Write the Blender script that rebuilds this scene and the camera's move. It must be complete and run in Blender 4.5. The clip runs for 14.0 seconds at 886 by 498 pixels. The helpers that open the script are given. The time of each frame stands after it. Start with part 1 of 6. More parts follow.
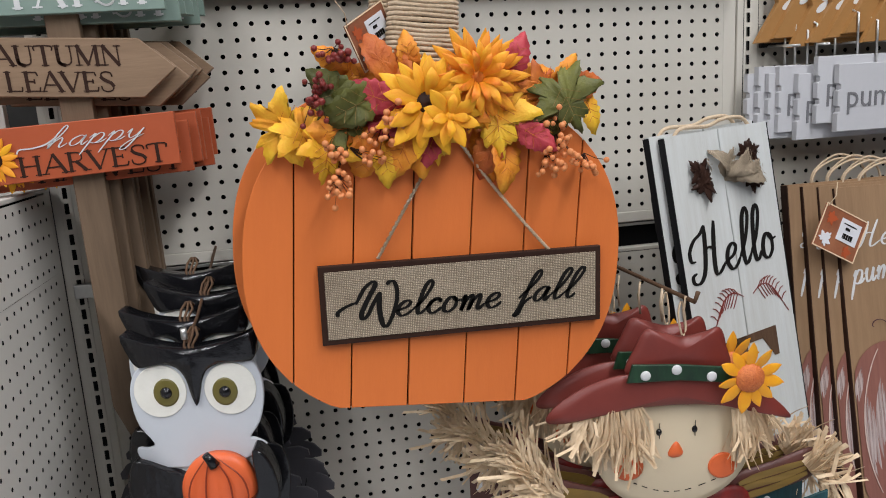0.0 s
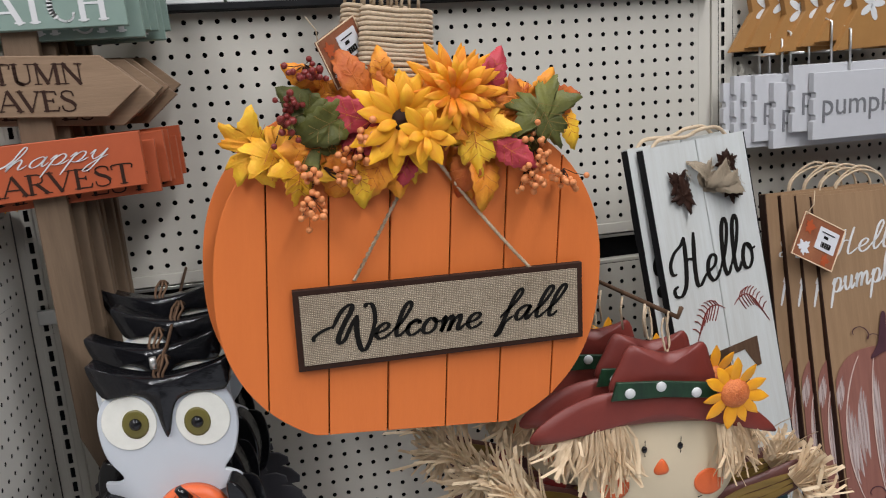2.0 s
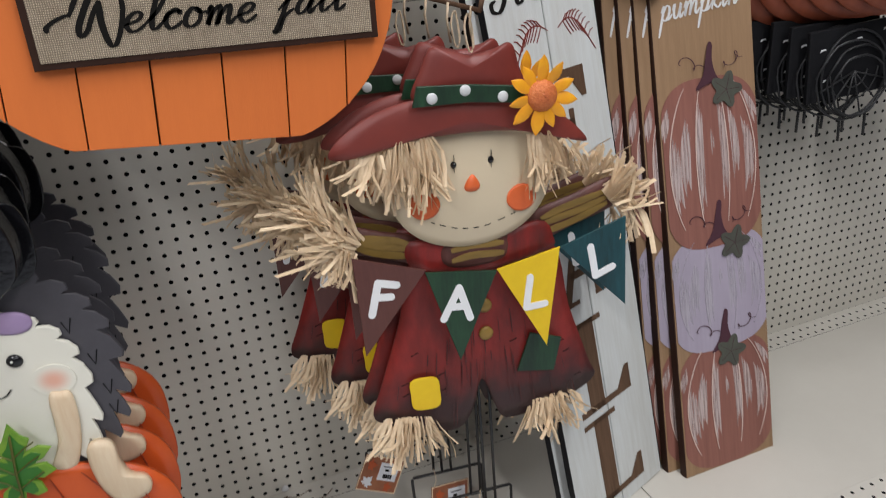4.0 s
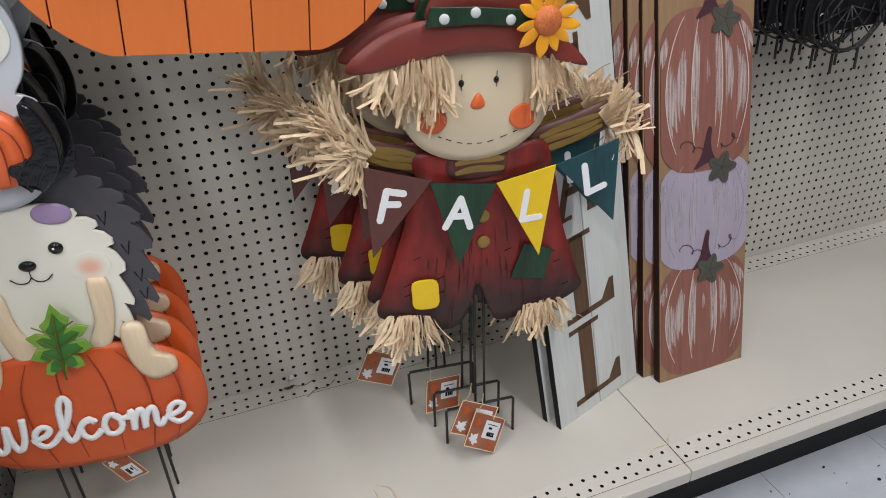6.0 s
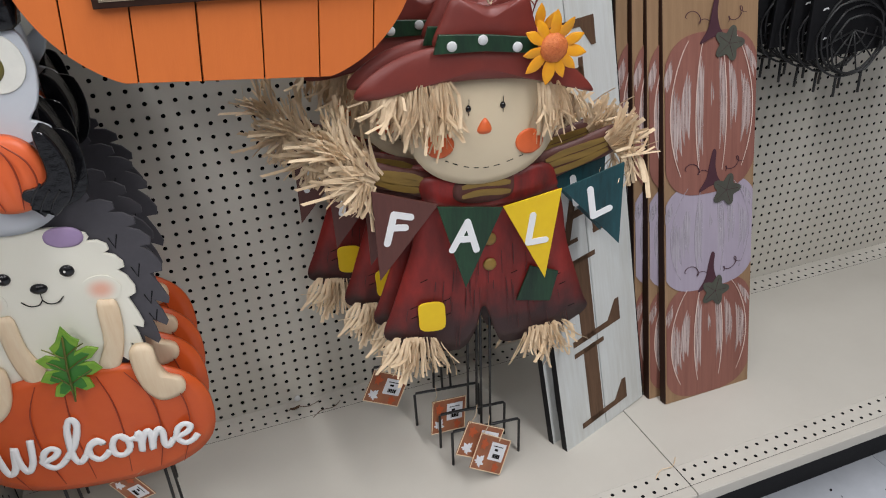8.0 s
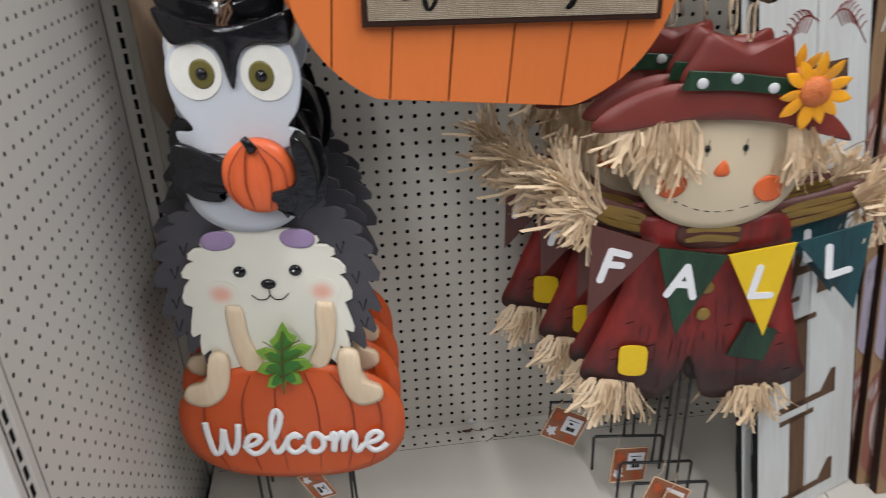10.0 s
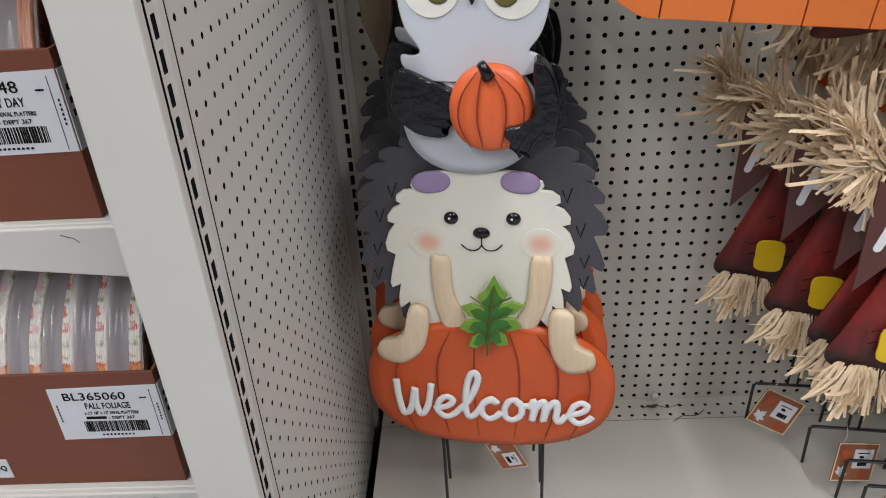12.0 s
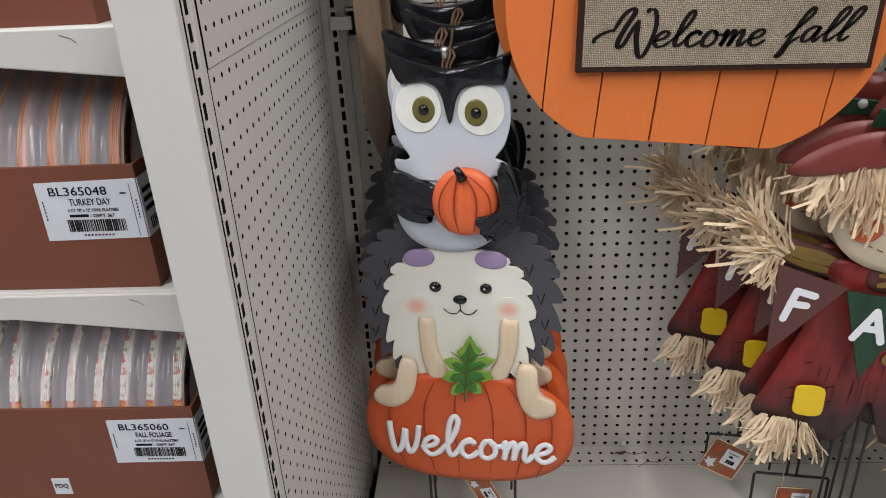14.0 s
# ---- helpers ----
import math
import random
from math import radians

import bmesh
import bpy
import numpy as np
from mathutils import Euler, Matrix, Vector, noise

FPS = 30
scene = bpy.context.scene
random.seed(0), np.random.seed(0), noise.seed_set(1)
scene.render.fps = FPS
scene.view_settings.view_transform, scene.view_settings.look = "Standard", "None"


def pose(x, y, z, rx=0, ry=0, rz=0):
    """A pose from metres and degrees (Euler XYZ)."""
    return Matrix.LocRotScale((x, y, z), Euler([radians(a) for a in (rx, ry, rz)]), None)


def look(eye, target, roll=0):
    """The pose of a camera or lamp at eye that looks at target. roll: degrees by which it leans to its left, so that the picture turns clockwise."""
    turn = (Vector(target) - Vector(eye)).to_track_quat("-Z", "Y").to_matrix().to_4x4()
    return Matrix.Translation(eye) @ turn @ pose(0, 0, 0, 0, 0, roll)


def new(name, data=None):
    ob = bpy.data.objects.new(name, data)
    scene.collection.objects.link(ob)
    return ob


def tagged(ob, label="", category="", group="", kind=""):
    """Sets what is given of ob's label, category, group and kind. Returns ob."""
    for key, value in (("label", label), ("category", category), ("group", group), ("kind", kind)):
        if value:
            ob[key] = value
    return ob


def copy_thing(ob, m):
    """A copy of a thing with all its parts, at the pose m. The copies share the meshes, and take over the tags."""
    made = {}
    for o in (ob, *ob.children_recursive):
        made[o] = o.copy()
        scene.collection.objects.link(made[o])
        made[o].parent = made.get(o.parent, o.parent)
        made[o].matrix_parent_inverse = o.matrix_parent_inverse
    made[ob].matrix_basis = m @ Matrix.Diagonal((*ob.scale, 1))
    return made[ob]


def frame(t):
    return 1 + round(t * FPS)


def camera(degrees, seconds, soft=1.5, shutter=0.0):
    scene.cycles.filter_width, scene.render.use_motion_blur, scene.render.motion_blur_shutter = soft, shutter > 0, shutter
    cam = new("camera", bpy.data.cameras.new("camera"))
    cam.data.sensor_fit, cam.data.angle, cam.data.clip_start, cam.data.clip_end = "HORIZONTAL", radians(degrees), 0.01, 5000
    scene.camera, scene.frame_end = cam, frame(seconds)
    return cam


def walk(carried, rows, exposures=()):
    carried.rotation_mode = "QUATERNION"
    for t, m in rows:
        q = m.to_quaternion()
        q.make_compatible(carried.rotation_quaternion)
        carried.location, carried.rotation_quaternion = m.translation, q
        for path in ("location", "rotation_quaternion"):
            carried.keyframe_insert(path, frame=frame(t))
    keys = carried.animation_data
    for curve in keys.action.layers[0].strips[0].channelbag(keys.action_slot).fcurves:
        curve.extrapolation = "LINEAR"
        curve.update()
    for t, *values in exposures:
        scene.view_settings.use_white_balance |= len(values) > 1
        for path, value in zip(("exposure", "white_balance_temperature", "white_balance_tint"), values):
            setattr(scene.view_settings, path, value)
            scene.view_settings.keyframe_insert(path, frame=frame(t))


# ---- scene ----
cam = camera(63.1, 14.0, soft=1.0, shutter=0.3)
PATH = [
    (0, (0.376, -1.267, 1.413), (0.742, 0.66, 1.023), -3.5),
    (0.5, (0.37, -1.255, 1.421), (0.753, 0.669, 1.033), -2.9),
    (1, (0.363, -1.25, 1.423), (0.758, 0.674, 1.046), -2.8),
    (1.5, (0.368, -1.248, 1.423), (0.772, 0.675, 1.052), -3.2),
    (2, (0.38, -1.239, 1.426), (0.812, 0.677, 1.047), -4.2),
    (2.5, (0.419, -1.206, 1.385), (0.943, 0.672, 0.94), -5.5),
    (3, (0.49, -1.173, 1.275), (1.089, 0.655, 0.728), -6.6),
    (3.5, (0.513, -1.184, 1.217), (1.145, 0.591, 0.545), -6.2),
    (4, (0.499, -1.245, 1.221), (1.134, 0.474, 0.419), -4.7),
    (4.2, (0.499, -1.277, 1.227), (1.117, 0.427, 0.382), -4.0),
    (6.5, (0.454, -1.321, 1.256), (1.05, 0.296, 0.241), -2.2),
    (7, (0.456, -1.326, 1.259), (1.048, 0.295, 0.248), -2.2),
    (7.2, (0.456, -1.32, 1.262), (1.054, 0.299, 0.251), -2.2),
    (9.3, (0.436, -1.315, 1.273), (0.934, 0.41, 0.393), -1.6),
    (9.5, (0.419, -1.306, 1.275), (0.846, 0.436, 0.391), -1.5),
    (10, (0.363, -1.274, 1.266), (0.577, 0.503, 0.374), -1.9),
    (10.5, (0.299, -1.228, 1.247), (0.324, 0.549, 0.33), -3.3),
    (11, (0.231, -1.177, 1.209), (0.155, 0.574, 0.246), -4.4),
    (11.5, (0.201, -1.149, 1.186), (0.101, 0.583, 0.192), -4.3),
    (12, (0.201, -1.153, 1.203), (0.122, 0.587, 0.221), -3.5),
    (12.5, (0.223, -1.186, 1.23), (0.143, 0.568, 0.273), -2.7),
    (13, (0.242, -1.246, 1.264), (0.146, 0.529, 0.349), -2.4),
    (13.5, (0.253, -1.3, 1.306), (0.146, 0.494, 0.427), -2.7),
    (14, (0.256, -1.331, 1.322), (0.143, 0.475, 0.471), -3.0),
]
walk(cam, [(t, look(eye, target, roll)) for t, eye, target, roll in PATH])

# ---- world, lights, exposure ----
scene.view_settings.exposure = 0.0
world = bpy.data.worlds.new("store_air")
scene.world = world
world.use_nodes = True
world.node_tree.nodes["Background"].inputs[0].default_value = (0.9, 0.95, 1.0, 1)
world.node_tree.nodes["Background"].inputs[1].default_value = 0.25


# ---- materials ----
def mat(name, col, rough=0.6, col2=None, scale=40.0, amount=0.35, bump=0.0, bscale=300.0, metal=0.0, grain=None, coat=0.0, per_piece=0.0):
    """Painted or raw surface: two colours mixed by coarse and fine noise, with relief."""
    m = bpy.data.materials.new(name)
    m.use_nodes = True
    nt = m.node_tree
    N, Lk = nt.nodes, nt.links
    b = N["Principled BSDF"]
    b.inputs["Roughness"].default_value = rough
    b.inputs["Metallic"].default_value = metal
    b.inputs["Coat Weight"].default_value = coat
    co = N.new("ShaderNodeTexCoord")
    mp = N.new("ShaderNodeMapping")
    Lk.new(co.outputs["Object"], mp.inputs[0])
    if grain:
        mp.inputs["Scale"].default_value = grain
    n1 = N.new("ShaderNodeTexNoise")
    n1.inputs["Scale"].default_value = scale
    n1.inputs["Detail"].default_value = 6
    n1.inputs["Roughness"].default_value = 0.65
    Lk.new(mp.outputs[0], n1.inputs["Vector"])
    n2 = N.new("ShaderNodeTexNoise")
    n2.inputs["Scale"].default_value = scale * 0.13
    n2.inputs["Detail"].default_value = 3
    Lk.new(mp.outputs[0], n2.inputs["Vector"])
    add = N.new("ShaderNodeMath")
    add.operation = "ADD"
    Lk.new(n1.outputs[0], add.inputs[0])
    Lk.new(n2.outputs[0], add.inputs[1])
    rmp = N.new("ShaderNodeMapRange")
    rmp.inputs[1].default_value, rmp.inputs[2].default_value = 0.75, 1.3
    rmp.inputs[4].default_value = amount
    Lk.new(add.outputs[0], rmp.inputs[0])
    mix = N.new("ShaderNodeMix")
    mix.data_type = "RGBA"
    c2 = col2 or tuple(c * 0.6 for c in col)
    mix.inputs[6].default_value, mix.inputs[7].default_value = (*col, 1), (*c2, 1)
    Lk.new(rmp.outputs[0], mix.inputs[0])
    out = mix.outputs[2]
    if per_piece:
        info = N.new("ShaderNodeObjectInfo")
        hsv = N.new("ShaderNodeHueSaturation")
        mr = N.new("ShaderNodeMapRange")
        mr.inputs[3].default_value, mr.inputs[4].default_value = 1 - per_piece, 1 + per_piece
        Lk.new(info.outputs["Random"], mr.inputs[0])
        Lk.new(mr.outputs[0], hsv.inputs["Value"])
        Lk.new(out, hsv.inputs["Color"])
        out = hsv.outputs[0]
    Lk.new(out, b.inputs["Base Color"])
    rr = N.new("ShaderNodeMapRange")
    rr.inputs[3].default_value, rr.inputs[4].default_value = max(0.03, rough - 0.08), min(1, rough + 0.1)
    Lk.new(n1.outputs[0], rr.inputs[0])
    Lk.new(rr.outputs[0], b.inputs["Roughness"])
    if bump:
        n3 = N.new("ShaderNodeTexNoise")
        n3.inputs["Scale"].default_value = bscale
        n3.inputs["Detail"].default_value = 4
        Lk.new(mp.outputs[0], n3.inputs["Vector"])
        bp = N.new("ShaderNodeBump")
        bp.inputs["Strength"].default_value = bump
        bp.inputs["Distance"].default_value = 0.002
        Lk.new(n3.outputs[0], bp.inputs["Height"])
        Lk.new(bp.outputs[0], b.inputs["Normal"])
    return m


def burlap_mat():
    m = mat("burlap", (0.5, 0.41, 0.3), 0.9, (0.3, 0.23, 0.16), 120, 0.6, 0.0)
    nt = m.node_tree
    N, Lk = nt.nodes, nt.links
    b = N["Principled BSDF"]
    co = N.new("ShaderNodeTexCoord")
    waves = []
    for axis in ("X", "Z"):
        w = N.new("ShaderNodeTexWave")
        w.bands_direction = axis
        w.inputs["Scale"].default_value = 138
        w.inputs["Distortion"].default_value = 2.4
        w.inputs["Detail"].default_value = 1
        Lk.new(co.outputs["Object"], w.inputs[0])
        waves.append(w)
    mul = N.new("ShaderNodeMath")
    mul.operation = "MULTIPLY"
    Lk.new(waves[0].outputs[1], mul.inputs[0])
    Lk.new(waves[1].outputs[1], mul.inputs[1])
    bp = N.new("ShaderNodeBump")
    bp.inputs["Strength"].default_value = 0.8
    bp.inputs["Distance"].default_value = 0.001
    Lk.new(mul.outputs[0], bp.inputs["Height"])
    Lk.new(bp.outputs[0], b.inputs["Normal"])
    old = b.inputs["Base Color"].links[0].from_socket
    mx = N.new("ShaderNodeMix")
    mx.data_type = "RGBA"
    mx.blend_type = "MULTIPLY"
    ramp = N.new("ShaderNodeMapRange")
    ramp.inputs[3].default_value, ramp.inputs[4].default_value = 0.5, 1.5
    Lk.new(mul.outputs[0], ramp.inputs[0])
    Lk.new(old, mx.inputs[6])
    Lk.new(ramp.outputs[0], mx.inputs[7])
    mx.inputs[0].default_value = 1
    Lk.new(mx.outputs[2], b.inputs["Base Color"])
    return m


def hem_mat():
    """Red paint rubbed over with dark brown towards the hem, as it was sponged on."""
    m = mat("red_coat_sponged", (0.27, 0.018, 0.013), 0.5, (0.075, 0.01, 0.008), 14, 0.8, 0.12, 100, grain=(3, 3, 1))
    N, Lk = m.node_tree.nodes, m.node_tree.links
    b = N["Principled BSDF"]
    old = b.inputs["Base Color"].links[0].from_socket
    co = N.new("ShaderNodeTexCoord")
    sep = N.new("ShaderNodeSeparateXYZ")
    Lk.new(co.outputs["Object"], sep.inputs[0])
    nz = N.new("ShaderNodeTexNoise")
    nz.inputs["Scale"].default_value = 28
    nz.inputs["Detail"].default_value = 5
    Lk.new(co.outputs["Object"], nz.inputs["Vector"])
    ma = N.new("ShaderNodeMath")
    ma.operation = "MULTIPLY_ADD"
    ma.inputs[1].default_value = 0.09
    Lk.new(nz.outputs[0], ma.inputs[0])
    Lk.new(sep.outputs[2], ma.inputs[2])
    mr = N.new("ShaderNodeMapRange")
    mr.inputs[1].default_value, mr.inputs[2].default_value = 0.385, 0.475
    mr.inputs[3].default_value, mr.inputs[4].default_value = 0.92, 0.0
    Lk.new(ma.outputs[0], mr.inputs[0])
    mx = N.new("ShaderNodeMix")
    mx.data_type = "RGBA"
    Lk.new(mr.outputs[0], mx.inputs[0])
    Lk.new(old, mx.inputs[6])
    mx.inputs[7].default_value = (0.022, 0.012, 0.012, 1)
    Lk.new(mx.outputs[2], b.inputs["Base Color"])
    return m


def blush_mat(centre, rim):
    """Colour rubbed on in the middle and fading into the paint round it."""
    m = mat("rubbed_blush", rim, 0.5, None, 40, 0.0)
    N, Lk = m.node_tree.nodes, m.node_tree.links
    b = N["Principled BSDF"]
    co = N.new("ShaderNodeTexCoord")
    mp = N.new("ShaderNodeMapping")
    mp.inputs["Location"].default_value = (-0.5, 0, -0.5)
    mp.inputs["Scale"].default_value = (1, 0, 1)
    Lk.new(co.outputs["Generated"], mp.inputs[0])
    ln = N.new("ShaderNodeVectorMath")
    ln.operation = "LENGTH"
    Lk.new(mp.outputs[0], ln.inputs[0])
    mr = N.new("ShaderNodeMapRange")
    mr.interpolation_type = "SMOOTHSTEP"
    mr.inputs[1].default_value, mr.inputs[2].default_value = 0.05, 0.48
    Lk.new(ln.outputs["Value"], mr.inputs[0])
    mx = N.new("ShaderNodeMix")
    mx.data_type = "RGBA"
    Lk.new(mr.outputs[0], mx.inputs[0])
    mx.inputs[6].default_value, mx.inputs[7].default_value = (*centre, 1), (*rim, 1)
    Lk.new(mx.outputs[2], b.inputs["Base Color"])
    return m


def clear_mat(name, col, rough, alpha):
    m = mat(name, col, rough, None, 25, 0.4)
    m.node_tree.nodes["Principled BSDF"].inputs["Alpha"].default_value = alpha
    return m


M = {}
M["panel"] = mat("cream_enamel", (0.535, 0.51, 0.45), 0.5, (0.48, 0.45, 0.39), 8, 0.5, 0.05, 400)
M["panel2"] = mat("grey_enamel", (0.61, 0.59, 0.545), 0.45, (0.54, 0.52, 0.475), 6, 0.5, 0.05, 400)
M["deck"] = mat("deck_enamel", (0.53, 0.505, 0.45), 0.42, (0.45, 0.42, 0.37), 5, 0.55, 0.04, 200)
# near-black colour standing in for the shade inside holes, slots and hollows
M["dark"] = mat("hollow_shade", (0.012, 0.012, 0.013), 0.9)
M["black"] = mat("black_paint", (0.008, 0.008, 0.009), 0.5, (0.016, 0.016, 0.018), 60, 0.6, 0.15, 250)
M["gloss_black"] = mat("glossy_black_enamel", (0.006, 0.006, 0.007), 0.2, (0.012, 0.012, 0.015), 40, 0.6, 0.9, 55)
M["wire"] = mat("black_wire", (0.015, 0.015, 0.016), 0.45, None, 90)
M["steel"] = mat("zinc_steel", (0.62, 0.62, 0.6), 0.35, (0.45, 0.45, 0.44), 60, 0.5, metal=0.9)
M["floor"] = mat("vinyl_tile", (0.5, 0.52, 0.56), 0.3, (0.35, 0.37, 0.4), 14, 0.6, 0.05, 60, per_piece=0.03)
# tile joints, and the bare floor out of view, dark to hold down bounce
M["joint"] = mat("tile_joint", (0.07, 0.072, 0.075), 0.6, (0.05, 0.05, 0.052), 14, 0.6)
# unseen ceiling and walls, dimmed so they throw back little light
M["ceil"] = mat("ceiling_grey_white", (0.3, 0.3, 0.3), 0.9)
M["far_wall"] = mat("dim_store_wall", (0.08, 0.078, 0.075), 0.8)
M["orange"] = mat("orange_stain", (0.7, 0.175, 0.033), 0.5, (0.63, 0.145, 0.026), 30, 0.45, 0.08, 160, grain=(4, 4, 0.6), per_piece=0.025)
M["plank_back"] = mat("dark_groove", (0.045, 0.02, 0.008), 0.9)
M["brown"] = mat("dark_walnut_paint", (0.028, 0.013, 0.009), 0.55, (0.05, 0.022, 0.014), 60, 0.5, 0.1, 200)
M["burlap"] = burlap_mat()
M["ink"] = mat("black_ink", (0.009, 0.008, 0.007), 0.9)
M["white"] = mat("white_paint", (0.62, 0.62, 0.62), 0.5, (0.55, 0.58, 0.58), 60, 0.4)
M["white_gloss"] = mat("thick_white_paint", (0.82, 0.82, 0.82), 0.4, (0.74, 0.75, 0.76), 60, 0.4)
M["white_wood"] = mat("whitewashed_wood", (0.58, 0.6, 0.59), 0.6, (0.44, 0.43, 0.39), 25, 0.6, 0.2, 120, grain=(5, 5, 0.4))
M["wood"] = mat("pale_wood", (0.3, 0.185, 0.1), 0.6, (0.19, 0.11, 0.055), 18, 0.75, 0.15, 90, grain=(6, 6, 0.5))
M["wood_h"] = mat("pale_wood_arrow", (0.27, 0.175, 0.105), 0.6, (0.155, 0.092, 0.05), 18, 0.8, 0.15, 90, grain=(0.5, 6, 6))
M["wood_post"] = mat("weathered_post", (0.18, 0.117, 0.07), 0.65, (0.1, 0.064, 0.037), 18, 0.75, 0.15, 90, grain=(6, 6, 0.5))
M["wood_dark"] = mat("aged_brown_wood", (0.13, 0.075, 0.045), 0.65, (0.06, 0.033, 0.02), 22, 0.8, 0.15, 90, grain=(6, 6, 0.5))
M["rust"] = mat("burnt_orange_board", (0.42, 0.08, 0.022), 0.55, (0.33, 0.06, 0.016), 25, 0.5, 0.1, 150)
# brown-orange paint, darkened further for the shadow the round plaques hang in
M["pumpkin_brown_shaded"] = mat("shaded_brown_orange_wash", (0.29, 0.062, 0.02), 0.5, (0.18, 0.035, 0.014), 12, 0.8, 0.1, 120, grain=(4, 4, 1))
M["plank_white"] = mat("white_board", (0.5, 0.5, 0.52), 0.5, (0.44, 0.45, 0.47), 40, 0.5, 0.05, 200)
M["sage"] = mat("sage_green_board", (0.21, 0.29, 0.25), 0.6, (0.16, 0.235, 0.2), 25, 0.5, 0.1, 150)
M["teal"] = mat("teal_paint", (0.005, 0.03, 0.036), 0.45, (0.012, 0.085, 0.1), 40, 0.8, grain=(5, 5, 0.7))
M["green"] = mat("bottle_green", (0.006, 0.022, 0.011), 0.45, (0.018, 0.07, 0.028), 40, 0.8, grain=(5, 5, 0.7))
M["yellow"] = mat("yellow_paint", (0.82, 0.55, 0.01), 0.5, (0.7, 0.42, 0.01), 50, 0.5)
M["maroon"] = mat("maroon_paint", (0.2, 0.034, 0.024), 0.45, (0.13, 0.02, 0.016), 18, 0.7, 0.1, 120)
M["red"] = mat("red_coat", (0.3, 0.02, 0.016), 0.45, (0.07, 0.014, 0.012), 16, 0.95, 0.12, 100, grain=(3, 3, 1.0))
M["coat"] = hem_mat()
M["plum"] = mat("plum_brown", (0.12, 0.04, 0.03), 0.5, (0.08, 0.026, 0.022), 30, 0.7, grain=(5, 5, 0.7))
M["plum_dark"] = mat("dark_brush_paint", (0.07, 0.012, 0.01), 0.5, (0.035, 0.008, 0.008), 40, 0.8)
M["olive"] = mat("olive_stripes", (0.28, 0.17, 0.035), 0.5, (0.14, 0.085, 0.02), 22, 0.9, grain=(0.6, 5, 5))
M["cream"] = mat("cream_face", (0.68, 0.57, 0.4), 0.42, (0.62, 0.5, 0.33), 10, 0.5)
M["orange_paint"] = mat("orange_cheek", (0.75, 0.14, 0.035), 0.45)
M["seed"] = mat("pressed_seeds", (0.72, 0.22, 0.06), 0.5, (0.5, 0.1, 0.025), 260, 0.9, 1.0, 420)
M["straw"] = mat("raffia", (0.8, 0.64, 0.44), 0.55, (0.58, 0.4, 0.23), 60, 0.8)
M["owl_white"] = mat("owl_grey_white", (0.57, 0.6, 0.64), 0.45, (0.5, 0.53, 0.58), 9, 0.6)
M["eye_white"] = mat("eye_ivory", (0.83, 0.82, 0.75), 0.45)
M["iris"] = mat("olive_iris", (0.15, 0.125, 0.03), 0.35, (0.1, 0.085, 0.02), 60, 0.6)
M["quill"] = mat("quill_grey", (0.07, 0.066, 0.076), 0.55, (0.04, 0.038, 0.045), 22, 0.7, 0.1, 120)
M["hog"] = mat("hedgehog_ivory", (0.78, 0.76, 0.66), 0.5, (0.73, 0.7, 0.59), 12, 0.5)
M["lilac"] = mat("lilac_ear", (0.36, 0.26, 0.43), 0.5, (0.28, 0.19, 0.36), 60, 0.5)
M["blush"] = blush_mat((0.77, 0.42, 0.31), (0.765, 0.74, 0.638))
M["paw"] = mat("paw_tan", (0.68, 0.5, 0.32), 0.45, (0.8, 0.68, 0.5), 30, 0.8, grain=(4, 4, 0.5))
M["pk_orange"] = mat("pumpkin_enamel", (0.62, 0.105, 0.018), 0.38, (0.5, 0.06, 0.012), 9, 0.8)
M["pk_light"] = mat("pumpkin_light", (0.75, 0.14, 0.04), 0.4, (0.66, 0.11, 0.03), 16, 0.6)
M["pk_rib"] = mat("pumpkin_rib", (0.28, 0.035, 0.01), 0.5)
M["leaf_green"] = mat("leaf_green", (0.1, 0.26, 0.02), 0.4, (0.25, 0.4, 0.04), 40, 0.9)
M["leaf_mid"] = mat("leaf_mid_green", (0.02, 0.14, 0.015), 0.4, (0.05, 0.2, 0.02), 40, 0.9)
M["leaf_dark"] = mat("silk_leaf_green", (0.045, 0.05, 0.008), 0.6, (0.15, 0.15, 0.02), 38, 1.0, 0.5, 350)
M["leaf_yellow"] = mat("silk_leaf_yellow", (0.85, 0.58, 0.03), 0.6, (0.8, 0.3, 0.012), 38, 1.0, 0.5, 350)
M["leaf_orange"] = mat("silk_leaf_orange", (0.82, 0.36, 0.02), 0.6, (0.62, 0.11, 0.01), 38, 1.0, 0.5, 350)
M["leaf_rust"] = mat("silk_leaf_rust", (0.4, 0.06, 0.012), 0.6, (0.66, 0.2, 0.02), 38, 1.0, 0.5, 350)
M["leaf_pink"] = mat("silk_leaf_crimson", (0.55, 0.06, 0.08), 0.6, (0.36, 0.02, 0.03), 38, 1.0, 0.5, 350)
M["petal"] = mat("silk_petal_gold", (0.9, 0.5, 0.012), 0.6, (0.85, 0.3, 0.008), 45, 1.0, 0.3, 400, grain=(3, 3, .6), per_piece=0.06)
M["petal2"] = mat("silk_petal_orange", (0.88, 0.4, 0.01), 0.6, (0.82, 0.2, 0.008), 45, 1.0, 0.3, 400, grain=(3, 3, .6), per_piece=0.06)
M["metal_petal"] = mat("enamel_petal", (0.85, 0.4, 0.015), 0.4, (0.75, 0.22, 0.015), 50, 0.8)
M["berry"] = mat("peach_berry", (0.72, 0.26, 0.09), 0.45)
M["berry_red"] = mat("red_berry", (0.2, 0.02, 0.016), 0.4)
M["jute"] = mat("jute_rope", (0.62, 0.49, 0.35), 0.9, (0.4, 0.29, 0.18), 220, 0.9, 0.6, 420)
